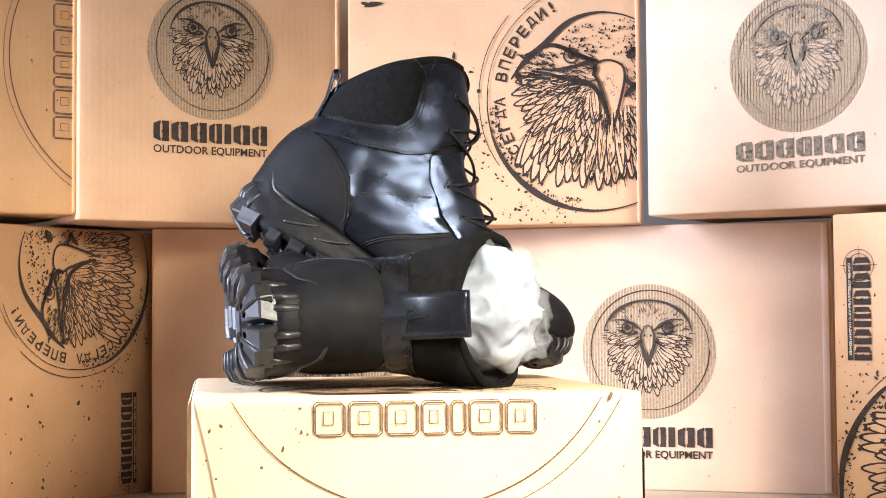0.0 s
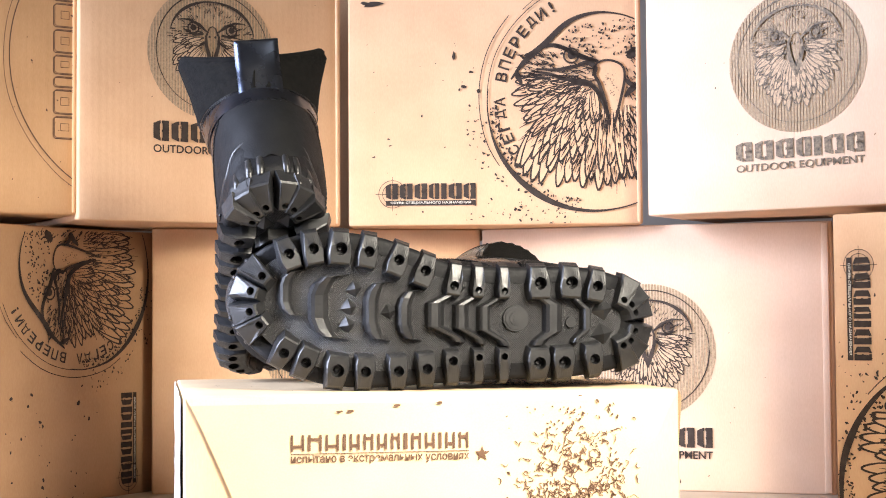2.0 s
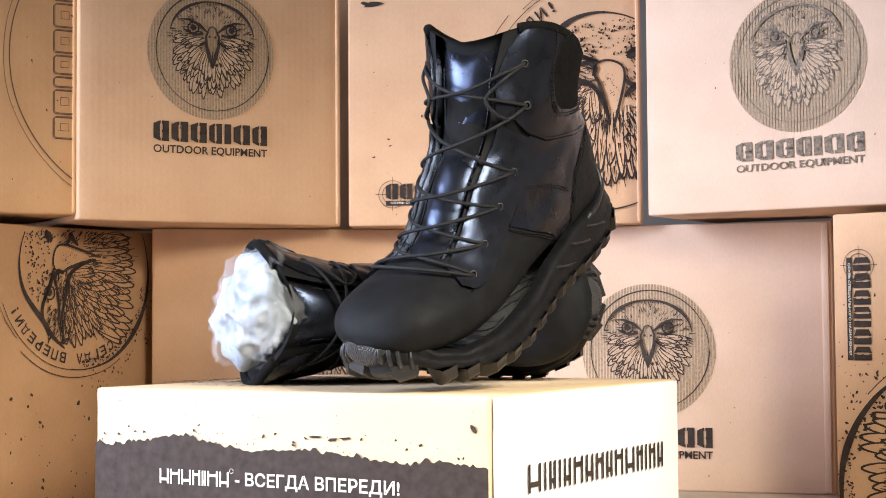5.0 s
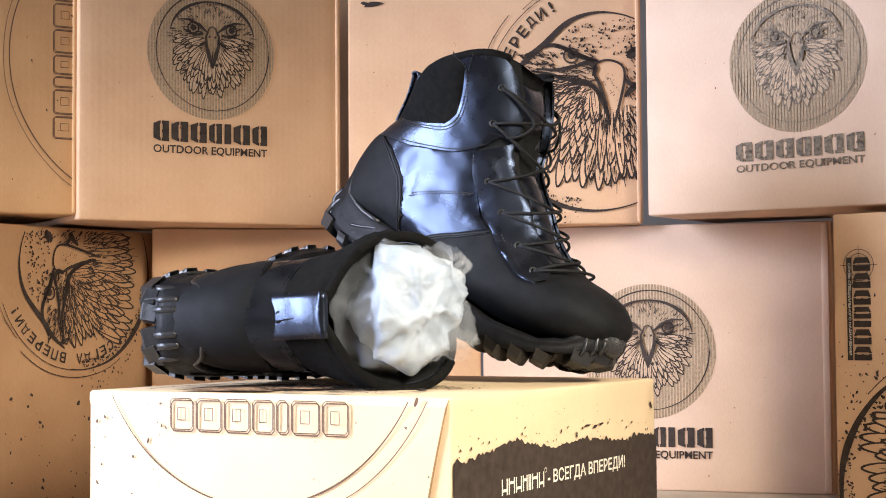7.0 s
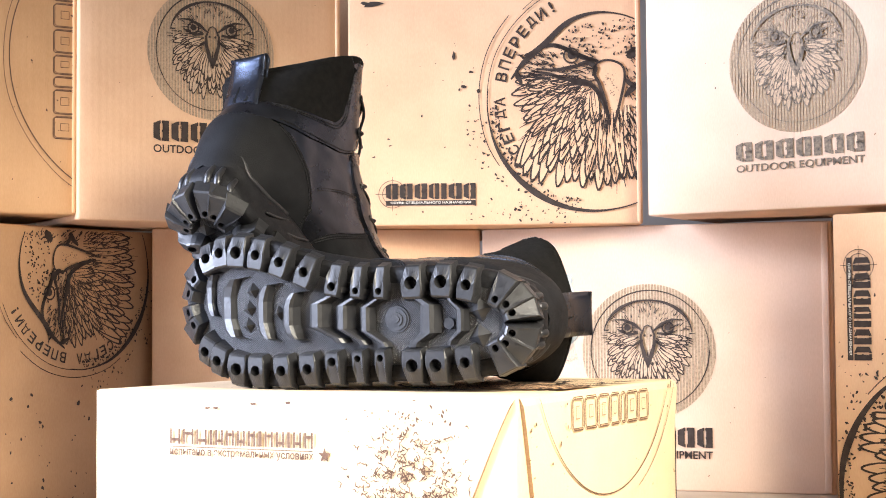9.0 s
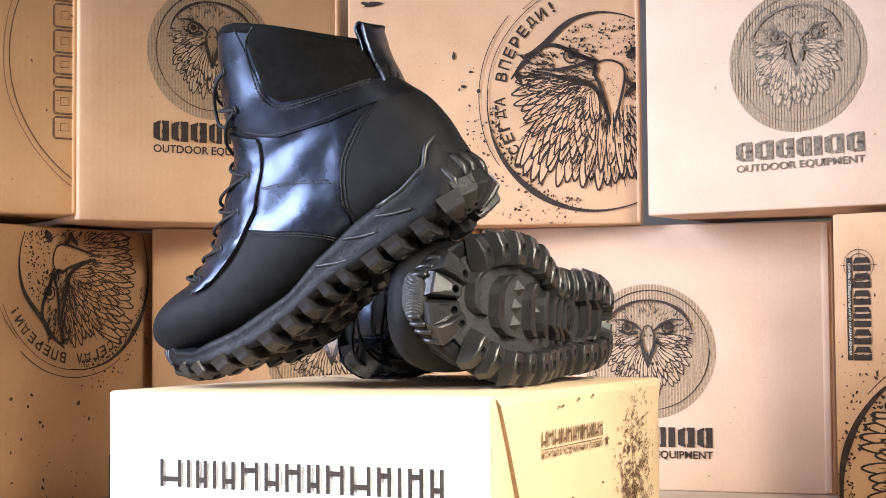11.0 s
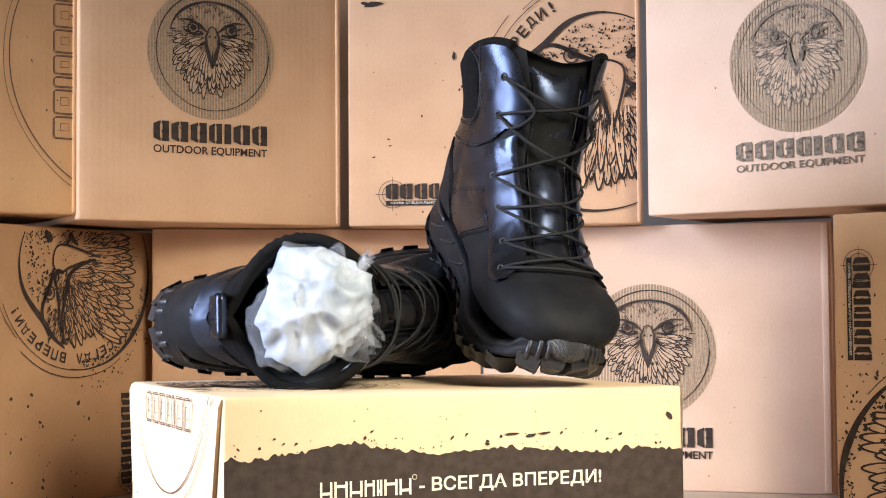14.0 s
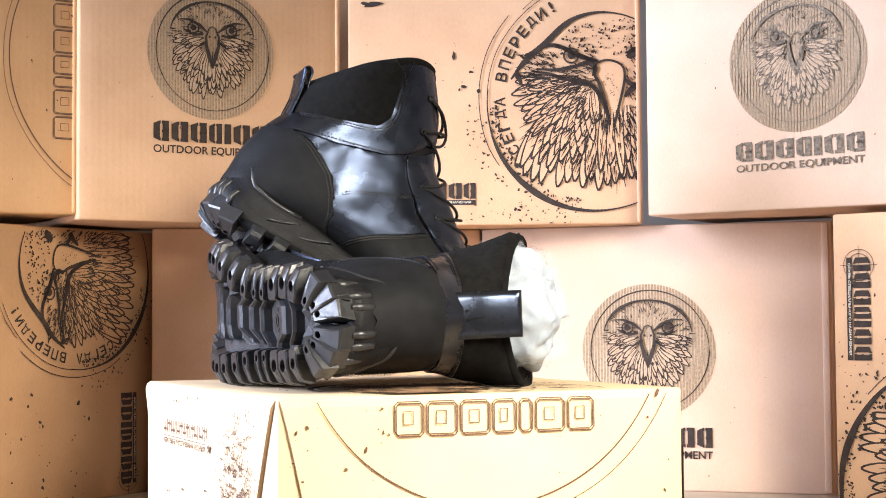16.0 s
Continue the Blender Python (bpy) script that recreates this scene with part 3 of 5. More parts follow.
    prof = [(0.0195, 0.112), (0.0175, 0.126), (0.0165, 0.142), (0.0135, 0.155), (0.0115, 0.1625), (0.0145, 0.1665), (0.019, 0.164), (0.0205, 0.156), (0.0235, 0.146)]
    line = catmull([(x, 0, z) for x, z in prof], 30)
    rows = []
    for i, p in enumerate(line):
        q = line[min(i + 1, 29)] - line[max(i - 1, 0)]
        nrm = Vector((-q.z, 0, q.x)).normalized()
        row = []
        for k in range(7):
            y = (k / 6 - 0.5) * 2 * wL
            bend = -(abs(y) / wL) ** 2 * 0.002 * (1 if i < 15 else -0.2)
            row.append((bm.verts.new(p + Vector((-bend, y, 0)) + nrm * 0.0008), bm.verts.new(p + Vector((-bend, y, 0)) - nrm * 0.0008)))
        rows.append(row)
    for A, B in zip(rows, rows[1:]):
        for k in range(6):
            bm.faces.new((A[k][0], A[k + 1][0], B[k + 1][0], B[k][0]))
            bm.faces.new((A[k][1], B[k][1], B[k + 1][1], A[k + 1][1]))
        for k in (0, 6):
            bm.faces.new((A[k][0], B[k][0], B[k][1], A[k][1]))
    add("pull_loop", bm, M_LEATHER, "black leather heel pull loop")

    # eyelets and lace
    eyes = [(0.1135, 0.193), (0.122, 0.164), (0.145, 0.121), (0.169, 0.1045), (0.198, 0.0895), (0.226, 0.080)]
    el = [side(x, z) for x, z in eyes]
    for s, p in el:
        for sg in (1, -1):
            c = surf(s, sg * p, 0.0032)
            d = (surf(s, sg * p, 0.01) - c).normalized()
            q = d.to_track_quat("Z", "X").to_matrix().to_4x4()
            bm = bmesh.new()
            tube(bm, [Matrix.Translation(c) @ q @ Vector((0.0026 * math.cos(a), 0.0026 * math.sin(a), 0)) for a in [2 * math.pi * k / 12 for k in range(12)]], 0.0009, 6, True)
            add("eyelet", bm, M_METAL, "small black metal eyelet")
    bm = bmesh.new()

    def cord(a, c, lift):
        (s0, p0), (s1, p1) = a, c
        pts = [surf(s0, p0, 0.0028)]
        for k in range(1, 12):
            f = k / 12
            g = math.sin(f * math.pi)
            pts.append(surf(s0 + (s1 - s0) * f, p0 + (p1 - p0) * f, 0.0036 + lift * g ** 0.5))
        pts.append(surf(s1, p1, 0.0028))
        tube(bm, catmull(pts, 30), 0.00135, 7)

    for i in range(5):
        (s0, p0), (s1, p1) = el[i], el[i + 1]
        cord((s0, p0), (s1, -p1), 0.0012)
        cord((s0, -p0), (s1, p1), 0.0030)
    cord((el[5][0], el[5][1]), (el[5][0] + 0.004, -el[5][1]), 0.003)
    # loose ends tucked beside the facing
    for sg in (1, -1):
        s0, p0 = el[0]
        pts = [surf(s0, sg * p0, 0.003), surf(s0 + 0.02, sg * (p0 - 0.25), 0.007), surf(s0 + 0.05, sg * (p0 - 0.5), 0.008), surf(s0 + 0.085, sg * (p0 - 0.32), 0.007), surf(s0 + 0.10, sg * (p0 - 0.12), 0.004)]
        tube(bm, catmull(pts, 24), 0.00135, 7)
    add("lace", bm, M_LACE, "thin round black lace")

    # sole
    wall = add("sole_wall", sole_wall(), M_WALL_RUBBER, "black rubber sole wall")
    bed = add("sole_bed", sole_bed(), M_NET, "netted black rubber sole bed")
    # raised rib over the heel and swept fins on the wall
    for sg in (1, -1):
        bm = bmesh.new()
        for x0 in (0.055, 0.085, 0.115):
            lw = lerp_table(OUTLINE, x0)[0 if sg > 0 else 1]
            zt = lerp_table(WALL_TOP, x0)[0]
            tube(bm, catmull([(x0 - 0.012, sg * lw * 0.965, zt - 0.017), (x0, sg * (lw * 0.962 + 0.0002), zt - 0.013), (x0 + 0.016, sg * lw * 0.96, zt - 0.0055)], 10), 0.0012, 6)
        add("side_fin", bm, M_RUBBER, parent=wall)

    # ridge round the heel and the broad ribs under it
    bm = bmesh.new()
    lp = outline(400, 0.0016)
    ring = [lp[i % 400] for i in range(340, 461, 4)]
    tube(bm, [(x + max(0.0, 1 - x / 0.03) * 0.0058, y * 0.952, lerp_table(WALL_TOP, max(x, 0.0))[0] - 0.0016) for x, y in ring], 0.0021, 8)
    add("heel_ridge", bm, M_RUBBER, "raised rubber ridge round the heel", wall)
    lp = outline(400)
    for i in (-27, -15, -5, 5, 15, 27):
        x, y = lp[i % 400]
        zb = lerp_table(BED, max(x, 0))[0]
        bm = bmesh.new()
        tube(bm, catmull([(x + 0.0030, y * 0.96, zb + 0.001), (x + 0.0012, y * 0.965, zb + 0.008), (x + 0.0052, y * 0.93, zb + 0.018)], 10), 0.0030, 10)
        add("heel_rib", bm, M_RUBBER, "", wall)
    # ribs that run up the toe cap and the smooth bumper between them
    lp = outline(400)
    for i in range(168, 233, 7):
        if 189 <= i <= 203:
            continue
        (x, y), (x2, y2) = lp[i], outline(400, 0.005)[i]
        zb, zt = lerp_table(BED, min(x, 0.319))[0], lerp_table(WALL_TOP, min(x, 0.318))[0]
        bm = bmesh.new()
        tube(bm, catmull([(x - 0.001, y, zb - 0.001), (x * 0.997, y, zb + (zt - zb) * 0.35), (x2 - 0.004, y2 * 0.97, zt - 0.005)], 10), 0.0020, 7)
        add("toe_rib", bm, M_RUBBER, "", wall)
    bm = bmesh.new()
    bmesh.ops.create_uvsphere(bm, u_segments=24, v_segments=14, radius=1, matrix=Matrix.Translation((0.3020, 0.0155, 0.0635)) @ Matrix.Rotation(-0.5, 4, "Y") @ Matrix.Diagonal((0.0085, 0.0185, 0.0145, 1)))
    add("toe_bumper", bm, M_NET, "grained rubber toe bumper", wall)
    # tread blocks round the rim: where along the boot each stands, its width and its pit
    lp = outline(400)
    stout = [(0.0, 0.78), (0.12, 0.94), (0.35, 1.0), (0.7, 0.84), (1.0, 0.66)]
    flare = [(0.0, 0.50), (0.12, 0.62), (0.5, 0.82), (1.0, 1.05)]
    sizes = {k: lug_mesh(w, 0.0245, 0.0100, plan, at, r, fall) for k, w, plan, at, r, fall in (
        ("big", 0.0178, stout, 0.47, 0.0047, 0.5), ("mid", 0.0150, stout, 0.47, 0.0039, 0.5), ("slim", 0.0128, stout, 0.30, 0.0034, 0.45), ("thin", 0.0098, stout, 0.24, 0.0026, 0.4),
        ("toe", 0.0165, flare, 0.26, 0.0030, 0.35), ("heel", 0.0158, flare, 0.22, 0.0026, 0.2))}

    def put(key, i):
        """a block whose outer end lies on the contour at point i of 400"""
        x, y = lp[i % 400]
        a, c = lp[(i - 5) % 400], lp[(i + 5) % 400]
        t = Vector((c[0] - a[0], c[1] - a[1])).normalized()
        nx, ny = t.y, -t.x
        if (0.155 - x) * nx + (0.003 - y) * ny > 0:
            nx, ny = -nx, -ny
        L = 0.0235
        lx, ly = x - nx * L, y - ny * L
        zi, zo = lerp_table(BED, min(max(lx, 0), 0.319))[0], lerp_table(BED, min(max(x, 0), 0.319))[0]
        pitch = -math.atan2(zo - zi, L) * (0.9 if key in ("toe", "heel") else 0.6)
        o = new("lug", sizes[key])
        o.parent = bed
        o.matrix_basis = Matrix.Translation((lx, ly * sign, zi)) @ Matrix.Rotation(math.atan2(ny, nx) * sign, 4, "Z") @ Matrix.Rotation(pitch, 4, "Y")

    kinds = ("mid", "mid", "big", "mid", "mid", "mid", "slim", "thin", "thin", "big", "big", "mid")
    near = lambda sd, x: min((i for i in range(400) if (lp[i][1] > lp[200][1] * lp[i][0] / 0.311) == (sd > 0)), key=lambda i: abs(lp[i][0] - x))
    for sd, xs in ((1, (0.274, 0.255, 0.2335, 0.213, 0.189, 0.170, 0.148, 0.131, 0.1135, 0.088, 0.063, 0.042)), (-1, (0.279, 0.262, 0.239, 0.217, 0.193, 0.171, 0.151, 0.133, 0.114, 0.089, 0.0675, 0.043))):
        for key, x in zip(kinds, xs):
            put(key, near(sd, x))
    first, last = near(1, 0.274), near(-1, 0.279)
    for k in range(1, 5):
        put("toe", round(first + (last - first) * k / 5))
    first, last = near(1, 0.042), near(-1, 0.043) - 400
    for k in range(1, 7):
        put("heel", round(first + (last - first) * k / 7))
    # bars in the middle of the tread
    for secs, t in ((crescent(0.2755, 0.021, 0.034, 0.017), 0.011), (crescent(0.2545, 0.0115, 0.047, 0.026), 0.0165), (crescent(0.2165, 0.0083, 0.043, 0.018), 0.0115), (crescent(0.193, 0.0053, 0.037, 0.018), 0.0110),
                    (waisted(0.171, 0.0055, 0.0085, 0.020, 0.0200), 0.0135), (waisted(0.150, 0.0040, 0.0085, 0.017, 0.0200), 0.0115), (waisted(0.1315, 0.0025, 0.0085, 0.017, 0.0200), 0.0100),
                    (waisted(0.082, 0.0025, 0.0100, -0.010, 0.0200), 0.0150), (waisted(0.0536, 0.0015, 0.0075, -0.008, 0.0170), 0.0080)):
        add("tread_bar", tread_bar(secs, t, 0.0075), M_RUBBER, "", bed, False)
    # pyramids between the bars, the round badge and the small size mark
    for x, y, r in ((0.2237, 0.0243, 0.0068), (0.2273, 0.0109, 0.0068), (0.2285, -0.0018, 0.0068), (0.1995, 0.0076, 0.0062), (0.0375, 0.0085, 0.0095), (0.0375, -0.0095, 0.0095)):
        bm = bmesh.new()
        bmesh.ops.create_cone(bm, cap_ends=True, segments=4, radius1=r, radius2=0.0004, depth=0.0055, matrix=Matrix.Translation((x, y, lerp_table(BED, x)[0] - 0.0016)) @ Matrix.Rotation(math.pi, 4, "X") @ Matrix.Rotation(0.2, 4, "Z"))
        add("tread_stud", bm, M_RUBBER, "", bed, False)
    bm = bmesh.new()
    bmesh.ops.create_cone(bm, cap_ends=True, segments=20, radius1=0.0042, radius2=0.0040, depth=0.0016, matrix=Matrix.Translation((0.0616, -0.0008, lerp_table(BED, 0.0616)[0] - 0.0006)) @ Matrix.Rotation(math.pi, 4, "X"))
    add("size_mark", bm, M_RUBBER, "small round raised mark", bed, False)
    bm = bmesh.new()
    for rr, hh in ((0.0098, 0.0022), (0.0082, 0.0028), (0.0050, 0.0034), (0.0026, 0.0040)):
        bmesh.ops.create_cone(bm, cap_ends=True, segments=32, radius1=rr, radius2=rr * 0.97, depth=hh, matrix=Matrix.Translation((0.1035, 0.0022, lerp_table(BED, 0.1035)[0] - hh / 2 + 0.0012)) @ Matrix.Rotation(math.pi, 4, "X"))
    add("sole_badge", bm, M_RUBBER, "round raised badge with rings", bed, False)
    return b


ORIGIN_A = pose(-0.148, 0.089, BOX_H + 0.1335, 0, 0, 3) @ pose(0, 0, 0, 0, 31, 0) @ pose(0, 0, 0, -5.5, 0, 0)
fB, uB = Vector((-0.156, 0.988, 0)), Vector((0.988, 0.156, 0))
ORIGIN_B = Matrix(((fB.x, 0, uB.x, -0.110), (fB.y, 0, uB.y, -0.188), (0, 1, 0, BOX_H + 0.0490), (0, 0, 0, 1))) @ pose(0, 0, 0, -2.2, 0, 0)
boot_a = boot("boot", "black leather tactical boot propped toe down on the carton", -1, ORIGIN_A)
SPREAD["open"] = 1.0
boot_b = boot("boot", "black leather tactical boot lying on its side on the carton", 1, ORIGIN_B)
# ---- plastic bag that stuffs the lying boot ----
bag = thing("plastic_bag", "crumpled clear plastic bag stuffed with white tissue inside the boot shaft", "plastic bag")
bag_m = ORIGIN_B @ pose(0.078, 0.003, 0.197)


def crumpled(seed, size, cells, crease, sub, fine):
    """a crushed ball: facets from many cutting planes, folds between them"""
    rng = random.Random(seed)
    planes = []
    for i in range(cells):
        d = Vector((rng.gauss(0, 1), rng.gauss(0, 1), rng.gauss(0, 1))).normalized()
        planes.append((d, rng.uniform(0.76, 1.02)))
    bm = bmesh.new()
    bmesh.ops.create_icosphere(bm, subdivisions=sub, radius=1)
    for v in bm.verts:
        n = v.co.normalized()
        q = noise.noise_vector(n * 1.7) * 0.26
        n2 = (n + q).normalized()
        r = 1.2
        for d, h in planes:
            c = d.dot(n2)
            if c > 0.15:
                r = min(r, h / c)
        fold = 1 - abs(noise.noise(Vector((n.x * 1.3 + seed, n.y * 1.3, n.z * 1.3)))) * 2.4
        r += 0.10 * max(-0.4, fold) ** 3 if fold > 0 else 0
        r += crease * (0.35 - abs(noise.noise(Vector((n.x * 4.2 + seed, n.y * 4.2, n.z * 1.3 + 0.8 * n.x))))) + fine * (0.3 - abs(noise.noise(Vector((n.x * 8, n.y * 8 + 3, n.z * 2.5)))))
        # sharp pulled folds, wandering over the surface
        wv = n * 1.5 + noise.noise_vector(n * 1.2 + Vector((seed, 0, 0))) * 0.7
        r += 0.13 * max(0.0, 1 - abs(noise.noise(wv)) * 3.6) ** 2 + 0.03 * max(0.0, 1 - abs(noise.noise(wv * 1.9)) * 3.6) ** 2 - 0.05
        v.co = Vector((n.x * size[0], n.y * size[1], n.z * size[2])) * r
    return bm


bm = crumpled(4, (0.037, 0.040, 0.042), 20, 0.05, 5, 0.01)
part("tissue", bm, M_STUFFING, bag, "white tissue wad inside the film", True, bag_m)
bm = crumpled(9, (0.0440, 0.0465, 0.048), 16, 0.07, 5, 0.02)
part("film", bm, M_FILM, bag, "creased clear plastic film", True, bag_m)
# gathered neck and loose corners of the bag
for k, (a, b2, c2) in enumerate(((0.022, 0.026, 0.020), (0.024, -0.024, 0.020))):
    bm = bmesh.new()
    rng = random.Random(30 + k)
    tip = Vector((a * 1.35, b2 * 1.4, c2 + 0.016))
    root = Vector((a * 0.8, b2 * 0.8, c2 - 0.004))
    ax = (tip - root).normalized()
    sx = ax.orthogonal().normalized()
    sy = ax.cross(sx)
    rows = []
    for i in range(8):
        f = i / 7
        w = 0.015 * (1 - f) ** 0.6 + 0.005 + 0.007 * f
        rows.append([bm.verts.new(root.lerp(tip, f) + sx * ((j / 10 - 0.5) * 2 * w) + sy * (0.0035 * math.sin(j * 2.1 + k) * (0.5 + f) + rng.uniform(-0.0012, 0.0012))) for j in range(11)])
    for A, B in zip(rows, rows[1:]):
        for j in range(10):
            bm.faces.new((A[j], A[j + 1], B[j + 1], B[j]))
    part("loose_corner", bm, M_FILM, bag, "loose fold of clear film", False, bag_m)
# ---- printing on the cartons: flat ink shapes just above the card ----
class Ink:
    step = 0.0

    def __init__(self):
        self.v, self.f, self.z, self.fill = [], [], 0.0, set()

    def poly(self, pts, fill=False):
        i = len(self.v)
        self.v += [(p[0], p[1], self.z) for p in pts]
        if fill:
            self.fill.add(len(self.f))
        self.f.append(tuple(range(i, i + len(pts))))

    def stroke(self, pts, widths):
        """a ribbon along pts whose width runs through the list widths"""
        n = len(pts)
        i = len(self.v)
        for k, p in enumerate(pts):
            a, b = pts[max(k - 1, 0)], pts[min(k + 1, n - 1)]
            tx, ty = b[0] - a[0], b[1] - a[1]
            l = math.hypot(tx, ty) or 1
            x = k / (n - 1) * (len(widths) - 1)
            j = min(int(x), len(widths) - 2) if len(widths) > 1 else 0
            w = (widths[j] + (widths[j + 1] - widths[j]) * (x - j)) / 2 if len(widths) > 1 else widths[0] / 2
            self.v += [(p[0] - ty / l * w, p[1] + tx / l * w, self.z), (p[0] + ty / l * w, p[1] - tx / l * w, self.z)]
        for k in range(n - 1):
            a = i + 2 * k
            self.f.append((a, a + 1, a + 3, a + 2))

    def ring(self, cx, cy, r, w, a0=0, a1=360, n=90, wob=0.0, ry=None):
        ry = ry or r
        pts = []
        for k in range(n + 1):
            a = radians(a0 + (a1 - a0) * k / n)
            q = 1 + wob * noise.noise(Vector((math.cos(a) * 3, math.sin(a) * 3, cx * 50)))
            pts.append((cx + math.cos(a) * r * q, cy + math.sin(a) * ry * q))
        self.stroke(pts, w if isinstance(w, list) else [w, w])

    def blob(self, x, y, r, rng, stretch=1.0, turn=0.0):
        n = 7
        pts = []
        for k in range(n):
            a = 2 * math.pi * k / n
            q = r * rng.uniform(0.55, 1.2)
            px, py = math.cos(a) * q * stretch, math.sin(a) * q
            pts.append((x + px * math.cos(turn) - py * math.sin(turn), y + px * math.sin(turn) + py * math.cos(turn)))
        self.poly(pts)

    def disc(self, x, y, r, n=24):
        self.poly([(x + r * math.cos(2 * math.pi * k / n), y + r * math.sin(2 * math.pi * k / n)) for k in range(n)])

    def leaf(self, x, y, ang, length, width, ink, mid=True, curve=0.0):
        """the outline of one feather from x, y along ang"""
        c, s = math.cos(ang), math.sin(ang)

        def at(t, o):
            o += curve * t * t
            return (x + c * t * length - s * o, y + s * t * length + c * o)
        ts = (0, 0.2, 0.4, 0.6, 0.8, 0.93, 1.0)
        prof = [width / 2 * math.sin(math.pi * min(1, 0.12 + t * 0.88)) ** 0.6 for t in ts]
        self.z += self.step
        self.poly([at(t, o) for t, o in zip(ts, prof)] + [at(t, -o) for t, o in zip(ts[::-1], prof[::-1])], True)
        self.z += self.step
        for sd in (1, -1):
            self.stroke([at(t, sd * width / 2 * math.sin(math.pi * min(1, 0.12 + t * 0.88)) ** 0.6) for t in (0, 0.2, 0.4, 0.6, 0.8, 0.93, 1.0)], [ink * 0.5, ink, ink * 1.5])
        if mid:
            self.stroke([at(t, 0) for t in (0.0, 0.3, 0.6)], [ink * 0.9, ink * 0.2])

    def moved(self, m):
        out = Ink()
        out.v = [tuple(m @ Vector(p)) for p in self.v]
        out.f, out.fill = list(self.f), set(self.fill)
        return out

    def add(self, other):
        i = len(self.v)
        self.v += other.v
        self.fill |= {q + len(self.f) for q in other.fill}
        self.f += [tuple(k + i for k in f) for f in other.f]

    def clip_x(self, lo, hi, ylo=-9, yhi=9):
        """keep what lies on the face"""
        self.v = [(min(max(p[0], lo), hi), min(max(p[1], ylo), yhi), p[2]) for p in self.v]

    def mesh(self, name, material, card):
        me = bpy.data.meshes.new(name)
        faces, kinds = [], []
        for q, f in enumerate(self.f):
            # leave out what clipping has flattened
            pts = [self.v[i] for i in f]
            area2 = sum(a[0] * b[1] - b[0] * a[1] for a, b in zip(pts, pts[1:] + pts[:1]))
            if abs(area2) > 1e-9:
                faces.append(f)
                kinds.append(1 if q in self.fill else 0)
        me.from_pydata(self.v, [], faces)
        me.materials.append(material)
        me.materials.append(card)
        me.polygons.foreach_set("material_index", kinds)
        me.validate()
        me.update()
        return me


_glyphs = {}


def letters(body):
    """flat outline mesh of a line of text in the built-in font: vertices, faces, box"""
    if body not in _glyphs:
        cu = bpy.data.curves.new("lettering", "FONT")
        cu.body = body
        cu.resolution_u = 3
        cu.offset = 0.018
        cu.fill_mode = "FRONT"
        ob = bpy.data.objects.new("lettering", cu)
        scene.collection.objects.link(ob)
        me = bpy.data.meshes.new_from_object(ob.evaluated_get(bpy.context.evaluated_depsgraph_get()))
        v = [tuple(p.co) for p in me.vertices]
        f = [tuple(p.vertices) for p in me.polygons]
        bpy.data.objects.remove(ob)
        bpy.data.curves.remove(cu)
        bpy.data.meshes.remove(me)
        x0, x1, y0, y1 = min(p[0] for p in v), max(p[0] for p in v), min(p[1] for p in v), max(p[1] for p in v)
        _glyphs[body] = (v, f, (x0, x1, y0, y1))
    return _glyphs[body]


def write(ink, body, x, y, w, h, turn=0.0):
    """text with its lower left corner at x, y, fitted into w by h"""
    v, f, (x0, x1, y0, y1) = letters(body)
    i = len(ink.v)
    c, s = math.cos(turn), math.sin(turn)
    for p in v:
        a, b = (p[0] - x0) / (x1 - x0) * w, (p[1] - y0) / (y1 - y0) * h
        ink.v.append((x + a * c - b * s, y + a * s + b * c, 0.0))
    ink.f += [tuple(k + i for k in q) for q in f]


def write_arc(ink, body, cx, cy, r, a0, a1, size):
    """letters one by one along an arc, feet towards the middle"""
    chars = [c for c in body]
    for k, c in enumerate(chars):
        if c == " ":
            continue
        a = radians(a0 + (a1 - a0) * (k + 0.5) / len(chars))
        narrow = 0.28 if c == "!" else 0.78
        w = size * narrow
        tx, ty = math.cos(a - math.pi / 2), math.sin(a - math.pi / 2)
        write(ink, c, cx + math.cos(a) * r - tx * w / 2, cy + math.sin(a) * r - ty * w / 2, w, size, a - math.pi / 2)


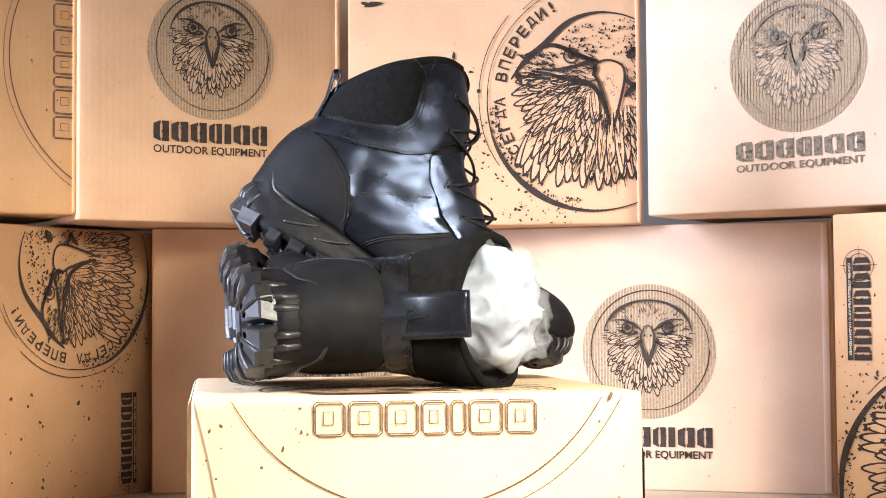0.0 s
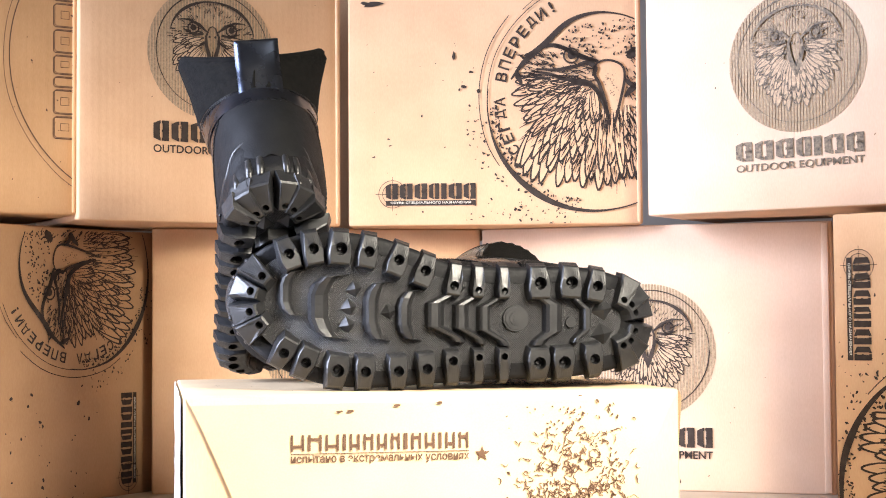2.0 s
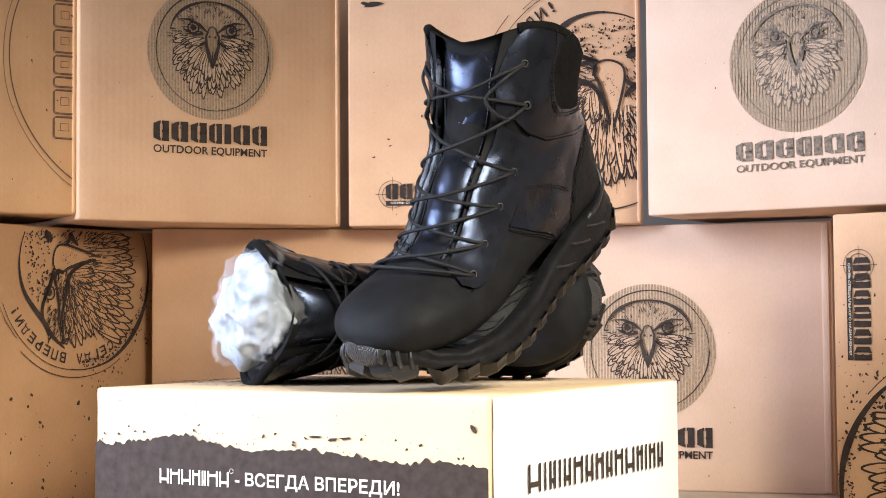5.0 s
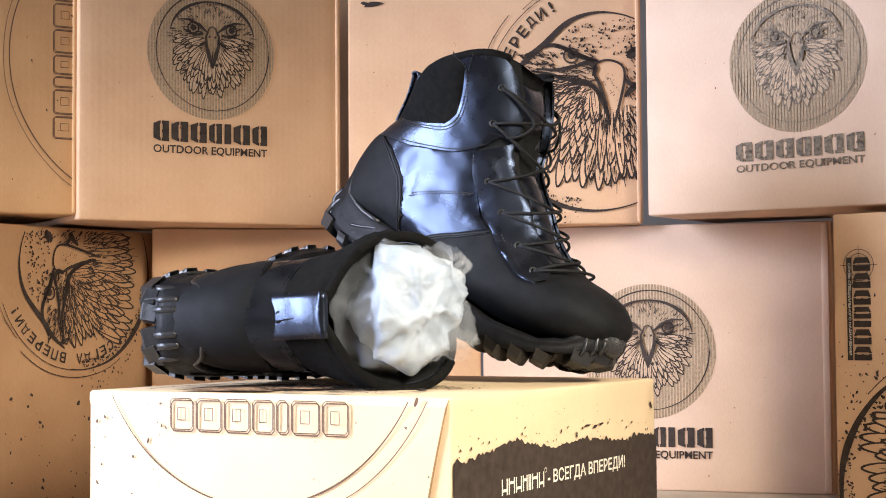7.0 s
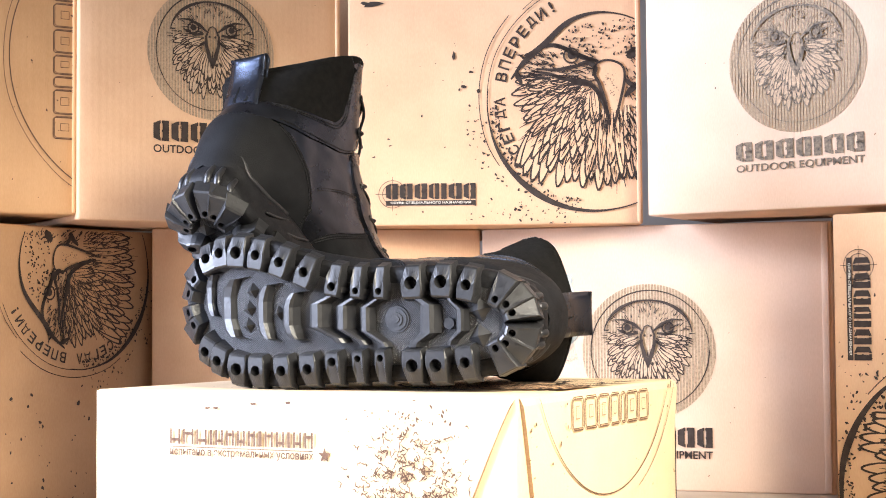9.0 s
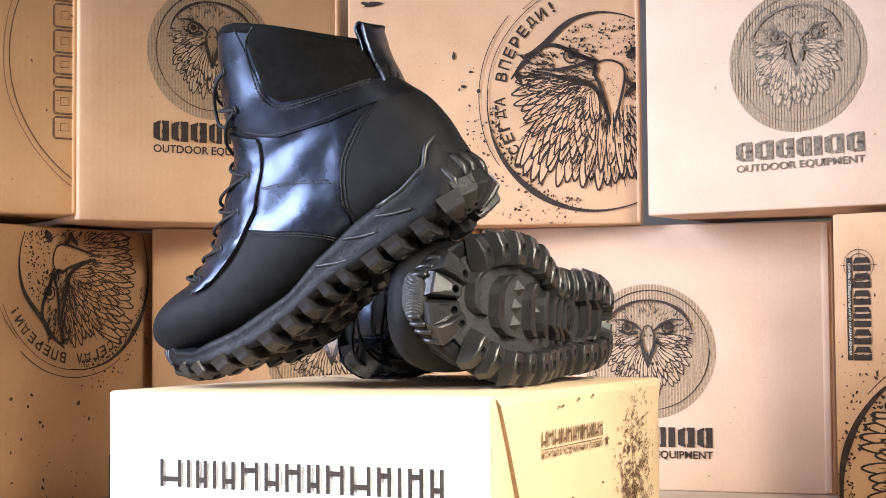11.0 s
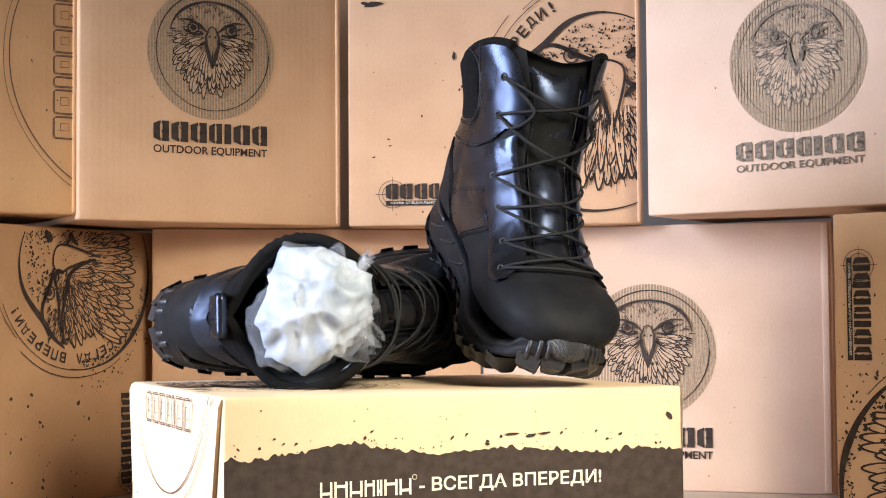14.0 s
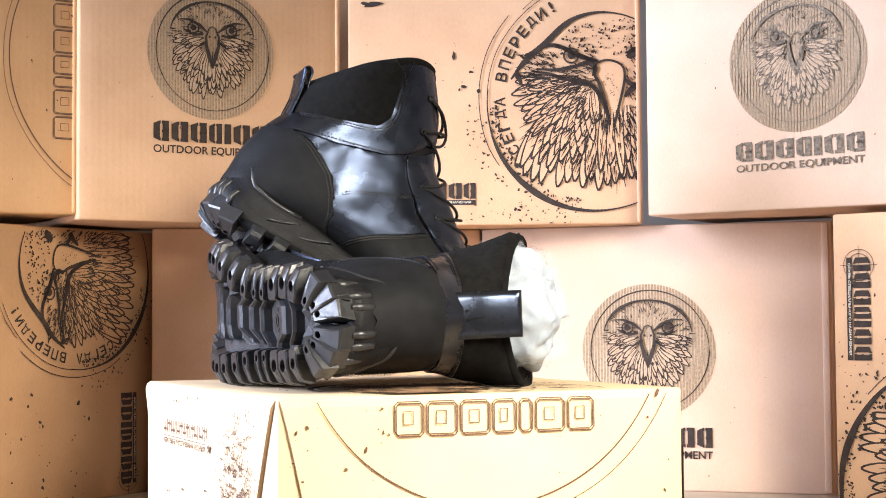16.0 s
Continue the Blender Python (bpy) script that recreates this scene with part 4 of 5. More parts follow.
def marks(ink, x, y, w, h, widths, style):
    """the maker's mark as plain upright shapes: stencil (cut blocks), hollow (outlined blocks with a cast edge), plain (bars)"""
    gap = w * 0.022
    unit = (w - gap * (len(widths) - 1)) / sum(widths)
    for k, q in enumerate(widths):
        bw = unit * q
        t = min(h * 0.32, bw * 0.36)
        if style == "stencil":
            if bw < h * 0.5:
                ink.poly([(x, y), (x + bw, y), (x + bw, y + h), (x, y + h)])
            else:
                cut = bw * 0.07
                c = bw * 0.30
                for sx, ex in ((0, bw * 0.5 - cut / 2), (bw * 0.5 + cut / 2, bw)):
                    o, i2 = (x + sx, x + ex)
                    left = sx == 0
                    wall0, wall1 = (o, o + t * 1.15) if left else (i2 - t * 1.15, i2)
                    ch = h * 0.14
                    ink.poly([(wall0 if left else wall0, y + (ch if left else 0)), (wall1, y), (wall1, y + h), (wall0, y + h - (ch if left else 0))])
                    ink.poly([(wall1, y), (i2, y), (i2, y + t * 0.55), (wall1, y + t * 0.55)] if left else [(o, y), (wall0, y), (wall0, y + t * 0.55), (o, y + t * 0.55)])
                    ink.poly([(wall1, y + h - t * 0.55), (i2, y + h - t * 0.55), (i2, y + h), (wall1, y + h)] if left else [(o, y + h - t * 0.55), (wall0, y + h - t * 0.55), (wall0, y + h), (o, y + h)])
                if k % 2 == 0:
                    ink.poly([(x + bw * 0.55, y + h * 0.42), (x + bw, y + h * 0.42), (x + bw, y + h * 0.55), (x + bw * 0.55, y + h * 0.55)])
        elif style == "hollow":
            lw = h * 0.035
            r = h * 0.10
            for dx, dy, ww in ((0, 0, lw), (h * 0.05, -h * 0.06, lw * 1.3)):
                o = [(x + r, y), (x + bw - r, y), (x + bw, y + r), (x + bw, y + h - r), (x + bw - r, y + h), (x + r, y + h), (x, y + h - r), (x, y + r), (x + r, y)]
                ink.stroke([(a + dx, b + dy) for a, b in o], [ww, ww])
            if bw > h * 0.55:
                i0, i1 = x + bw * 0.33, x + bw * 0.67
                ink.stroke([(i0, y + h * 0.3), (i1, y + h * 0.3), (i1, y + h * 0.7), (i0, y + h * 0.7), (i0, y + h * 0.3)], [lw, lw])
        else:
            # two uprights with a solid half between them, above and below in turn
            t2 = min(h * 0.15, bw * 0.45)
            if bw < h * 0.25:
                top = h if bw > h * 0.13 else h * 0.14
                ink.poly([(x, y), (x + bw, y), (x + bw, y + top), (x, y + top)])
            else:
                for x0 in (x, x + bw - t2):
                    ink.poly([(x0, y), (x0 + t2, y), (x0 + t2, y + h), (x0, y + h)])
                lo, hi = (0.62, 0.80) if k % 2 else (0.20, 0.38)
                ink.poly([(x + t2, y + h * lo), (x + bw - t2, y + h * lo), (x + bw - t2, y + h * hi), (x + t2, y + h * hi)])
        x += bw + gap


SEVEN = [1.0, 1.08, 1.05, 0.85, 0.45, 1.1, 1.0]


def bird_front(seed=3):
    """bird of prey seen from the front, in a circle of radius 1, as ink strokes"""
    rng = random.Random(seed)
    k = Ink()
    k.step = 0.00012
    k.ring(0.02, 0.02, 0.885, [0.008, 0.022, 0.008, 0.02], n=120)
    # breast and cheek feathers in three rows
    for r0, r1, n, w in ((0.50, 0.80, 30, 0.085), (0.36, 0.68, 28, 0.080), (0.22, 0.56, 24, 0.072)):
        for i in range(n):
            a = radians(168 + 204 * (i + rng.uniform(0.2, 0.8)) / n)
            side_f = abs(math.cos(a))
            q = 1.0 - 0.12 * side_f - (0.10 if math.sin(a) > -0.2 else 0)
            rr = r0 * q * rng.uniform(0.92, 1.05)
            x, y = math.cos(a) * rr * 1.0, 0.16 + math.sin(a) * rr * 1.08
            drop = math.atan2(math.sin(a) * 1.1 - 0.35, math.cos(a))
            k.leaf(x, y, drop, (r1 - r0) * q * rng.uniform(0.8, 1.15), w * rng.uniform(0.8, 1.2), 0.013, True, rng.uniform(-0.02, 0.02))
    # dark gaps between the rows
    for i in range(24):
        a = radians(200 + 140 * rng.random())
        rr = rng.choice((0.5, 0.62, 0.34)) * rng.uniform(0.95, 1.08)
        k.blob(math.cos(a) * rr * 0.92, 0.16 + math.sin(a) * rr * 1.05, 0.016, rng, 2.2, a)
    # crown
    k.stroke([(math.cos(radians(a)) * 0.66, 0.24 + math.sin(radians(a)) * 0.52) for a in range(5, 176, 6)], [0.012, 0.05, 0.02, 0.05, 0.012])
    for i in range(90):
        a = radians(rng.uniform(15, 165))
        rr = rng.uniform(0.30, 0.62)
        x, y = math.cos(a) * rr, 0.26 + math.sin(a) * rr * 0.76
        d = a + rng.uniform(-0.5, 0.5)
        l = rng.uniform(0.03, 0.09)
        k.stroke([(x, y), (x + math.cos(d) * l, y + math.sin(d) * l)], [0.014, 0.005])
    for sd in (1, -1):
        # brow, eye and dark cheek
        k.stroke([(sd * 0.08, 0.30), (sd * 0.20, 0.40), (sd * 0.36, 0.47), (sd * 0.52, 0.47)], [0.02, 0.050, 0.035, 0.010])
        k.ring(sd * 0.30, 0.35, 0.082, 0.022, n=24)
        k.disc(sd * 0.30, 0.355, 0.046)
        k.stroke([(sd * 0.14, 0.27), (sd * 0.28, 0.25), (sd * 0.44, 0.31)], [0.03, 0.045, 0.01])
        for i in range(48):
            x, y = sd * rng.uniform(0.12, 0.62), rng.uniform(0.05, 0.36)
            d = math.atan2(y - 0.3, x) + rng.uniform(-0.3, 0.3)
            l = rng.uniform(0.04, 0.11)
            k.stroke([(x, y), (x + math.cos(d) * l, y + math.sin(d) * l)], [0.018, 0.005])
        # beak sides
        k.stroke([(sd * 0.05, 0.36), (sd * 0.10, 0.24), (sd * 0.095, 0.10), (sd * 0.05, -0.06), (0, -0.24)], [0.02, 0.035, 0.05, 0.065, 0.02])
        k.stroke([(sd * 0.10, 0.16), (sd * 0.22, 0.08), (sd * 0.30, 0.09)], [0.04, 0.03, 0.008])
        k.disc(sd * 0.045, 0.235, 0.018, 10)
    k.stroke([(0, 0.02), (0, -0.22)], [0.01, 0.07, 0.03])
    k.stroke([(-0.06, 0.36), (0, 0.39), (0.06, 0.36)], [0.015, 0.02, 0.015])
    return k


def bird_turned(seed=5):
    """large head of a bird of prey turned to one side; metres, the round's middle at 0, 0"""
    rng = random.Random(seed)
    k = Ink()
    k.step = 0.000004
    s = 0.000595
    X = lambda px, py: ((px - 1085) * s, (190 - py) * s)
    line = lambda pts, w: k.stroke([(p.x, p.y) for p in catmull([(*X(*q), 0) for q in pts], 6 * len(pts))], [v * s for v in w])
    line([(905, 138), (930, 105), (962, 78), (1000, 42), (1030, 26), (1065, 20), (1100, 24), (1128, 34)], [3, 11, 10, 6, 3, 2])
    # feathers in rows, longest below
    for i in range(15):
        px = 950 + i * 12.5
        k.leaf(*X(px, 268 + rng.uniform(-8, 12) - abs(px - 1055) * 0.28), radians(266 + (px - 1060) * 0.14), rng.uniform(56, 76) * s, 17 * s, 2.4 * s)
    for i in range(14):
        px = 958 + i * 12.6 + rng.uniform(-3, 3)
        py = 190 + rng.uniform(-14, 14) + abs(px - 1070) * 0.05
        k.leaf(*X(px, py), radians(262 + (px - 1060) * 0.22), rng.uniform(92, 122) * s, rng.uniform(16, 21) * s, 2.4 * s, True, rng.uniform(-5, 5) * s)
    rows = (((1040, 150), 168, 262, 15, 70, 130), ((1045, 145), 172, 268, 14, 45, 104), ((1052, 140), 180, 275, 11, 22, 76))
    for (cx, cy), a0, a1, n, r0, r1 in rows:
        for i in range(n):
            a = radians(a0 + (a1 - a0) * (i + rng.uniform(0.2, 0.8)) / n)
            sx, sy = X(cx, cy)
            w = rng.uniform(12, 17) * s
            k.leaf(sx + math.cos(a) * r0 * s, sy + math.sin(a) * r0 * s, a + 0.12, (r1 - r0) * s * rng.uniform(0.85, 1.15), w, 2.2 * s, rng.random() < 0.6, rng.uniform(-6, 6) * s)
    # brow, eye, cere and hooked beak
    line([(930, 95), (965, 80), (990, 80), (1030, 98), (1058, 108)], [3, 6, 8, 7, 3])
    line([(950, 120), (985, 122), (1010, 118), (1040, 112)], [3, 6, 7, 3])
    k.ring(*X(1012, 97), 13 * s, 3.4 * s, n=24)
    k.disc(*X(1013, 96), 7.5 * s, 16)
    line([(1056, 112), (1070, 106), (1088, 108), (1103, 118), (1106, 140), (1098, 178), (1086, 226)], [3, 4, 4, 5, 4])
    line([(1056, 112), (1053, 130), (1062, 150), (1072, 185), (1080, 222)], [4, 5, 6, 7, 3])
    line([(1000, 150), (1025, 148), (1048, 152), (1064, 176), (1074, 205)], [3, 6, 7, 5, 3])
    line([(1106, 140), (1118, 150), (1130, 155)], [6, 9, 4])
    line([(1110, 95), (1122, 88), (1132, 90)], [4, 10, 6])
    for i in range(260):
        px, py = rng.uniform(925, 1058), rng.uniform(92, 165)
        if 990 < px < 1035 and 80 < py < 112:
            continue
        d = radians(rng.uniform(150, 215) + (py - 140) * 0.5)
        x, y = X(px, py)
        l = rng.uniform(5, 15) * s
        k.stroke([(x, y), (x + math.cos(d) * l, y + math.sin(d) * l)], [rng.uniform(1.6, 3.4) * s, 0.6 * s])
    for i in range(150):
        px, py = rng.uniform(990, 1130), rng.uniform(30, 96)
        if (px - 1085) ** 2 / 110 ** 2 + (py - 110) ** 2 / 82 ** 2 < 1:
            k.blob(*X(px, py), rng.uniform(0.8, 2.4) * s, rng, 1.6, rng.uniform(0, 3))
    # heavy ink round the eyes, the cheek and the nape, then fine barbs on the feathers
    line([(982, 76), (1003, 86), (1030, 99), (1060, 108)], [3, 7, 10, 5])
    line([(1024, 112), (1042, 110), (1054, 120), (1050, 134)], [3, 9, 10, 4])
    line([(940, 124), (972, 129), (1006, 140), (1042, 146), (1062, 166), (1076, 198)], [2, 6, 6, 8, 6, 2])
    line([(914, 122), (918, 134), (924, 146)], [4, 11, 4])
    line([(1110, 100), (1122, 96), (1130, 84)], [6, 13, 9])
    line([(1106, 172), (1116, 160), (1130, 150)], [4, 11, 9])
    for i in range(520):
        a, r = radians(rng.uniform(172, 300)), rng.uniform(50, 185)
        px, py = 1078 + math.cos(a) * r, 140 - math.sin(a) * r
        if not (930 < px < 1130) or py > 335 - abs(px - 1075) * 0.62 or r < 62 and px > 1058:
            continue
        x, y = X(px, py)
        d = a + rng.uniform(-0.12, 0.12)
        l = rng.uniform(7, 24) * s
        k.stroke([(x, y), (x + math.cos(d) * l, y + math.sin(d) * l)], [rng.uniform(1.2, 3.0) * s, 0.7 * s])
    for i in range(70):
        px, py = rng.gauss(1078, 11), rng.uniform(130, 215)
        k.blob(*X(px, py), rng.uniform(0.5, 1.1) * s, rng, 1.4, rng.uniform(0, 3))
    for i in range(60):
        px, py = rng.uniform(1108, 1134), rng.uniform(70, 240)
        x, y = X(px, py)
        k.stroke([(x, y), (x + rng.uniform(2, 9) * s, y - rng.uniform(2, 12) * s)], [3 * s, 1 * s])
    return k


def bird_round(seed=5):
    """the turned bird in its rounds with the motto; the fold of the carton lies at x = 0.030"""
    k = bird_turned(seed)
    k.ring(-0.0044, 0.0116, 0.1369, 0.0009, 140, 212, 80, 0.012)
    k.ring(-0.0089, 0.0112, 0.1235, 0.0008, 112, 180, 90, 0.006)
    k.ring(-0.0044, 0.0116, 0.1300, 0.0007, 112, 134, 40, 0.012)
    cx, cy = -0.0186, 0.0047
    k.ring(cx, cy, 0.1138, [0.0010, 0.0018, 0.0045, 0.0070, 0.0040, 0.0016, 0.0011], 172, 300, 120, 0.006)
    write_arc(k, "ВСЕГДА ВПЕРЕДИ!", -0.0089, 0.0112, 0.1046, 220.2, 116.2, 0.0122)
    rng = random.Random(seed + 1)
    for i in range(190):
        a = radians(rng.uniform(180, 262))
        r = rng.uniform(0.102, 0.113) if rng.random() < 0.7 else rng.uniform(0.116, 0.140)
        k.blob(cx + math.cos(a) * r, cy + math.sin(a) * r, rng.uniform(0.0004, 0.0015), rng, 1.6, rng.uniform(0, 3))
    return k


BIRD_F, BIRD_R = bird_front(), bird_round()


def spatter(ink, rng, n, x0, x1, y0, y1, r0, r1):
    for i in range(n):
        ink.blob(rng.uniform(x0, x1), rng.uniform(y0, y1), r0 + (r1 - r0) * rng.random() ** 2.5, rng, rng.uniform(1, 2), rng.uniform(0, 3.1))


def on_face(c, ink, material, name, m, lift=0.0009, label="", card=None):
    ob = new(name, ink.mesh(name, material, card or M_KRAFT))
    ob.parent = c
    ob.matrix_basis = m @ Matrix.Translation((0, 0, lift))
    if label:
        ob["label"] = label
    if name in ("emblem", "halo", "specks"):
        ob["kind"] = "stuff"
    return ob


def front(c, w, d):
    """frame on the front of a stacked carton: x from its left edge, y up"""
    return Matrix(((1, 0, 0, -w / 2), (0, 0, -1, -d / 2), (0, 1, 0, 0), (0, 0, 0, 1)))


def seal(c, w, d, cx, cy, r, mx, my, mw, mh, tilt=0.0, worn=None):
    """round bird seal with a halftone halo, the maker's mark and a line of text under it"""
    f = front(c, w, d)
    halo = Ink()
    for i in range(44):
        # broken upright hatching of the worn stamp
        x0, x1 = -1 + 2 * (i + 0.12) / 44, -1 + 2 * (i + 0.88) / 44
        h0, h1 = math.sqrt(max(0, 1 - x0 * x0)), math.sqrt(max(0, 1 - x1 * x1))
        halo.poly([(cx + x0 * r, cy - h0 * r), (cx + x1 * r, cy - h1 * r), (cx + x1 * r, cy + h1 * r), (cx + x0 * r, cy + h0 * r)])
    on_face(c, halo, M_HALO, "halo", f, 0.0007, "faded halftone round")
    b = BIRD_F.moved(Matrix.Translation((cx, cy, 0)) @ Matrix.Rotation(tilt, 4, "Z") @ Matrix.Scale(r, 4))
    on_face(c, b, worn or M_INK, "emblem", f, 0.0012, "bird of prey head printed in dark ink", M_HALO_LIGHT)
    t = Ink()
    marks(t, 0, -mh * 0.06, mw, mh * 0.62, SEVEN, "stencil")
    sub = Ink()
    write(sub, "OUTDOOR EQUIPMENT", 0, -mh * 0.46, mw, mh * 0.29)
    t.add(sub)
    on_face(c, t.moved(Matrix.Translation((mx, my + mh * 0.46, 0)) @ Matrix.Rotation(tilt, 4, "Z")), worn or M_INK, "lettering", f, 0.0012, "dark stencil lettering")


def small_mark(ink_t, ink_p, m):
    """sighting cross, the maker's mark and a dark strip with pale text; 0.095 wide"""
    a, p = Ink(), Ink()
    for r in (0.0145, 0.0105):
        a.ring(0.007, 0.012, r, 0.0006, n=48)
    a.stroke([(-0.011, 0.012), (0.025, 0.012)], [0.0005, 0.0005])
    a.stroke([(0.007, -0.006), (0.007, 0.030)], [0.0005, 0.0005])
    marks(a, 0, 0.0065, 0.095, 0.0168, SEVEN, "stencil")
    a.poly([(0, 0), (0.095, 0), (0.095, 0.0052), (0, 0.0052)])
    write(p, "ОБУВЬ СПЕЦИАЛЬНОГО НАЗНАЧЕНИЯ", 0.005, 0.0012, 0.085, 0.0030)
    ink_t.add(a.moved(m))
    ink_p.add(p.moved(m))


low_mid, low_right, low_left, low_far, up_left, up_mid, up_right, up_far = STACK
seal(low_right, 0.374, 0.16, 0.1828, 0.1463, 0.0712, 0.1285, 0.0325, 0.1208, 0.0335)
seal(low_mid, 0.354, 0.16, 0.190, 0.150, 0.0712, 0.134, 0.036, 0.1208, 0.0335)
seal(up_left, 0.283, 0.16, 0.1375, 0.1738, 0.0685, 0.0755, 0.0680, 0.1225, 0.0330)
seal(up_right, 0.313, 0.16, 0.161, 0.1435, 0.0695, 0.0975, 0.0365, 0.1290, 0.0300, 0.02, M_INK_GREY)

# the large turned bird
f = front(up_mid, 0.310, 0.16)
k = BIRD_R.moved(Matrix.Translation((0.280, 0.123, 0)))
k.clip_x(0.002, 0.308, 0.001)
rng = random.Random(11)
spatter(k, rng, 24, 0.015, 0.155, 0.01, 0.20, 0.0004, 0.0014)
spatter(k, rng, 9, 0.10, 0.16, 0.09, 0.19, 0.0006, 0.0024)
spatter(k, rng, 40, 0.12, 0.24, 0.004, 0.03, 0.0004, 0.0013)
k.blob(0.027, 0.236, 0.0035, rng, 3.0, 0.1)
k.blob(0.018, 0.2375, 0.0018, rng, 3.5, -0.2)
pale = Ink()
small_mark(k, pale, Matrix.Translation((0.0396, 0.0215, 0)))
on_face(up_mid, k, M_INK, "emblem", f, 0.0012, "large bird head in rings printed in dark ink")
on_face(up_mid, pale, M_INK_PALE, "lettering", f, 0.0016, "pale small text on a dark strip")

f = front(low_left, 0.300, 0.16)
k = BIRD_R.moved(Matrix.Translation((LOW_LEFT_SEAL[0], LOW_LEFT_SEAL[1], 0)) @ Matrix.Rotation(radians(90), 4, "Z") @ Matrix.Scale(0.87, 4))
k.clip_x(0.002, 0.298, 0.001, 0.275)
spatter(k, rng, 50, 0.05, 0.29, 0.0, 0.12, 0.0005, 0.0022)
pale = Ink()
small_mark(k, pale, Matrix.Translation((LOW_LEFT_SEAL[2], 0.012, 0)) @ Matrix.Rotation(radians(90), 4, "Z"))
on_face(low_left, k, M_INK, "emblem", f, 0.0012, "large bird head in rings printed in dark ink", M_KRAFT_SHADED)
on_face(low_left, pale, M_INK_PALE, "lettering", f, 0.0016)

f = front(low_far, 0.300, 0.16)
k = BIRD_R.moved(Matrix.Translation((0.1247, 0.0231, 0)) @ Matrix.Rotation(radians(-76), 4, "Z") @ Matrix.Scale(1.05, 4) @ Matrix.Translation((0.0186, -0.0047, 0)))
k.clip_x(0.002, 0.298, 0.001)
k = k.moved(Matrix.Rotation(radians(90), 4, "Z"))
k.clip_x(-0.275, -0.003, 0.001)
k = k.moved(Matrix.Rotation(radians(-90), 4, "Z"))
spatter(k, rng, 40, 0.004, 0.06, 0.05, 0.22, 0.0004, 0.0014)
pale = Ink()
small_mark(k, pale, Matrix.Translation((0.0135, 0.236, 0)) @ Matrix.Rotation(radians(-90), 4, "Z"))
on_face(low_far, k, M_INK, "emblem", f, 0.0012, "dark printed rounds and upright lettering")
on_face(low_far, pale, M_INK_PALE, "lettering", f, 0.0016)

f = front(up_far, 0.252, 0.16)
k = Ink()
t = Ink()
marks(t, 0, 0, 0.156, 0.0205, SEVEN, "hollow")
k.add(t.moved(Matrix.Translation((0.2285, 0.231, 0)) @ Matrix.Rotation(radians(-90), 4, "Z")))
k.ring(0.330, 0.155, 0.146, [0.0011, 0.0011], 110, 250, 80, 0.004)
k.ring(0.330, 0.155, 0.152, [0.0006, 0.0006], 110, 250, 80, 0.01)
k.clip_x(0.002, 0.250, 0.001)
spatter(k, rng, 16, 0.18, 0.25, 0.01, 0.2, 0.0004, 0.0012)
on_face(up_far, k, M_INK_BROWN, "lettering", f, 0.0012, "outlined upright lettering and a printed arc")

# folded board edges that stand out at the corners of the stack
for c, w, h, x, bw in ((up_mid, 0.310, 0.354, 0.3065, 0.0045), (low_right, 0.374, 0.280, 0.3665, 0.0075), (up_left, 0.283, 0.313, 0.279, 0.004), (up_far, 0.252, 0.354, 0.2485, 0.004)):
    bm = bmesh.new()
    block(bm, bw, h - 0.004, 0.0036, front(c, w, 0.16) @ Matrix.Translation((x, h / 2, 0.0006)), 0.0012)
    part("board_edge", bm, c.children[0].data.materials[0], c, "folded edge of the board")

# plain spots on the other faces
for c, w in ((up_left, 0.283), (up_right, 0.313), (low_right, 0.352)):
    k = Ink()
    spatter(k, rng, 14, 0.01, w - 0.02, 0.01, 0.25, 0.0003, 0.0009)
    on_face(c, k, M_INK_BROWN, "specks", front(c, w, 0.16), 0.0010)

# ---- pedestal carton: flaps, printing and the white sheet ----
BODY = pose(-0.004, -0.005, 0, 0, 0, CARTON_YAW)
FACE = {
    "A": BODY @ Matrix(((1, 0, 0, 0), (0, 0, -1, -W_B / 2), (0, 1, 0, 0), (0, 0, 0, 1))),
    "D": BODY @ Matrix(((0, 0, 1, W_A / 2), (1, 0, 0, 0), (0, 1, 0, 0), (0, 0, 0, 1))),
    "C": BODY @ Matrix(((-1, 0, 0, 0), (0, 0, 1, W_B / 2), (0, 1, 0, 0), (0, 0, 0, 1))),
    "B": BODY @ Matrix(((0, 0, -1, -W_A / 2), (-1, 0, 0, 0), (0, 1, 0, 0), (0, 0, 0, 1))),
    "top": BODY @ Matrix(((0, 1, 0, 0), (-1, 0, 0, 0), (0, 0, 1, BOX_H), (0, 0, 0, 1))),
}


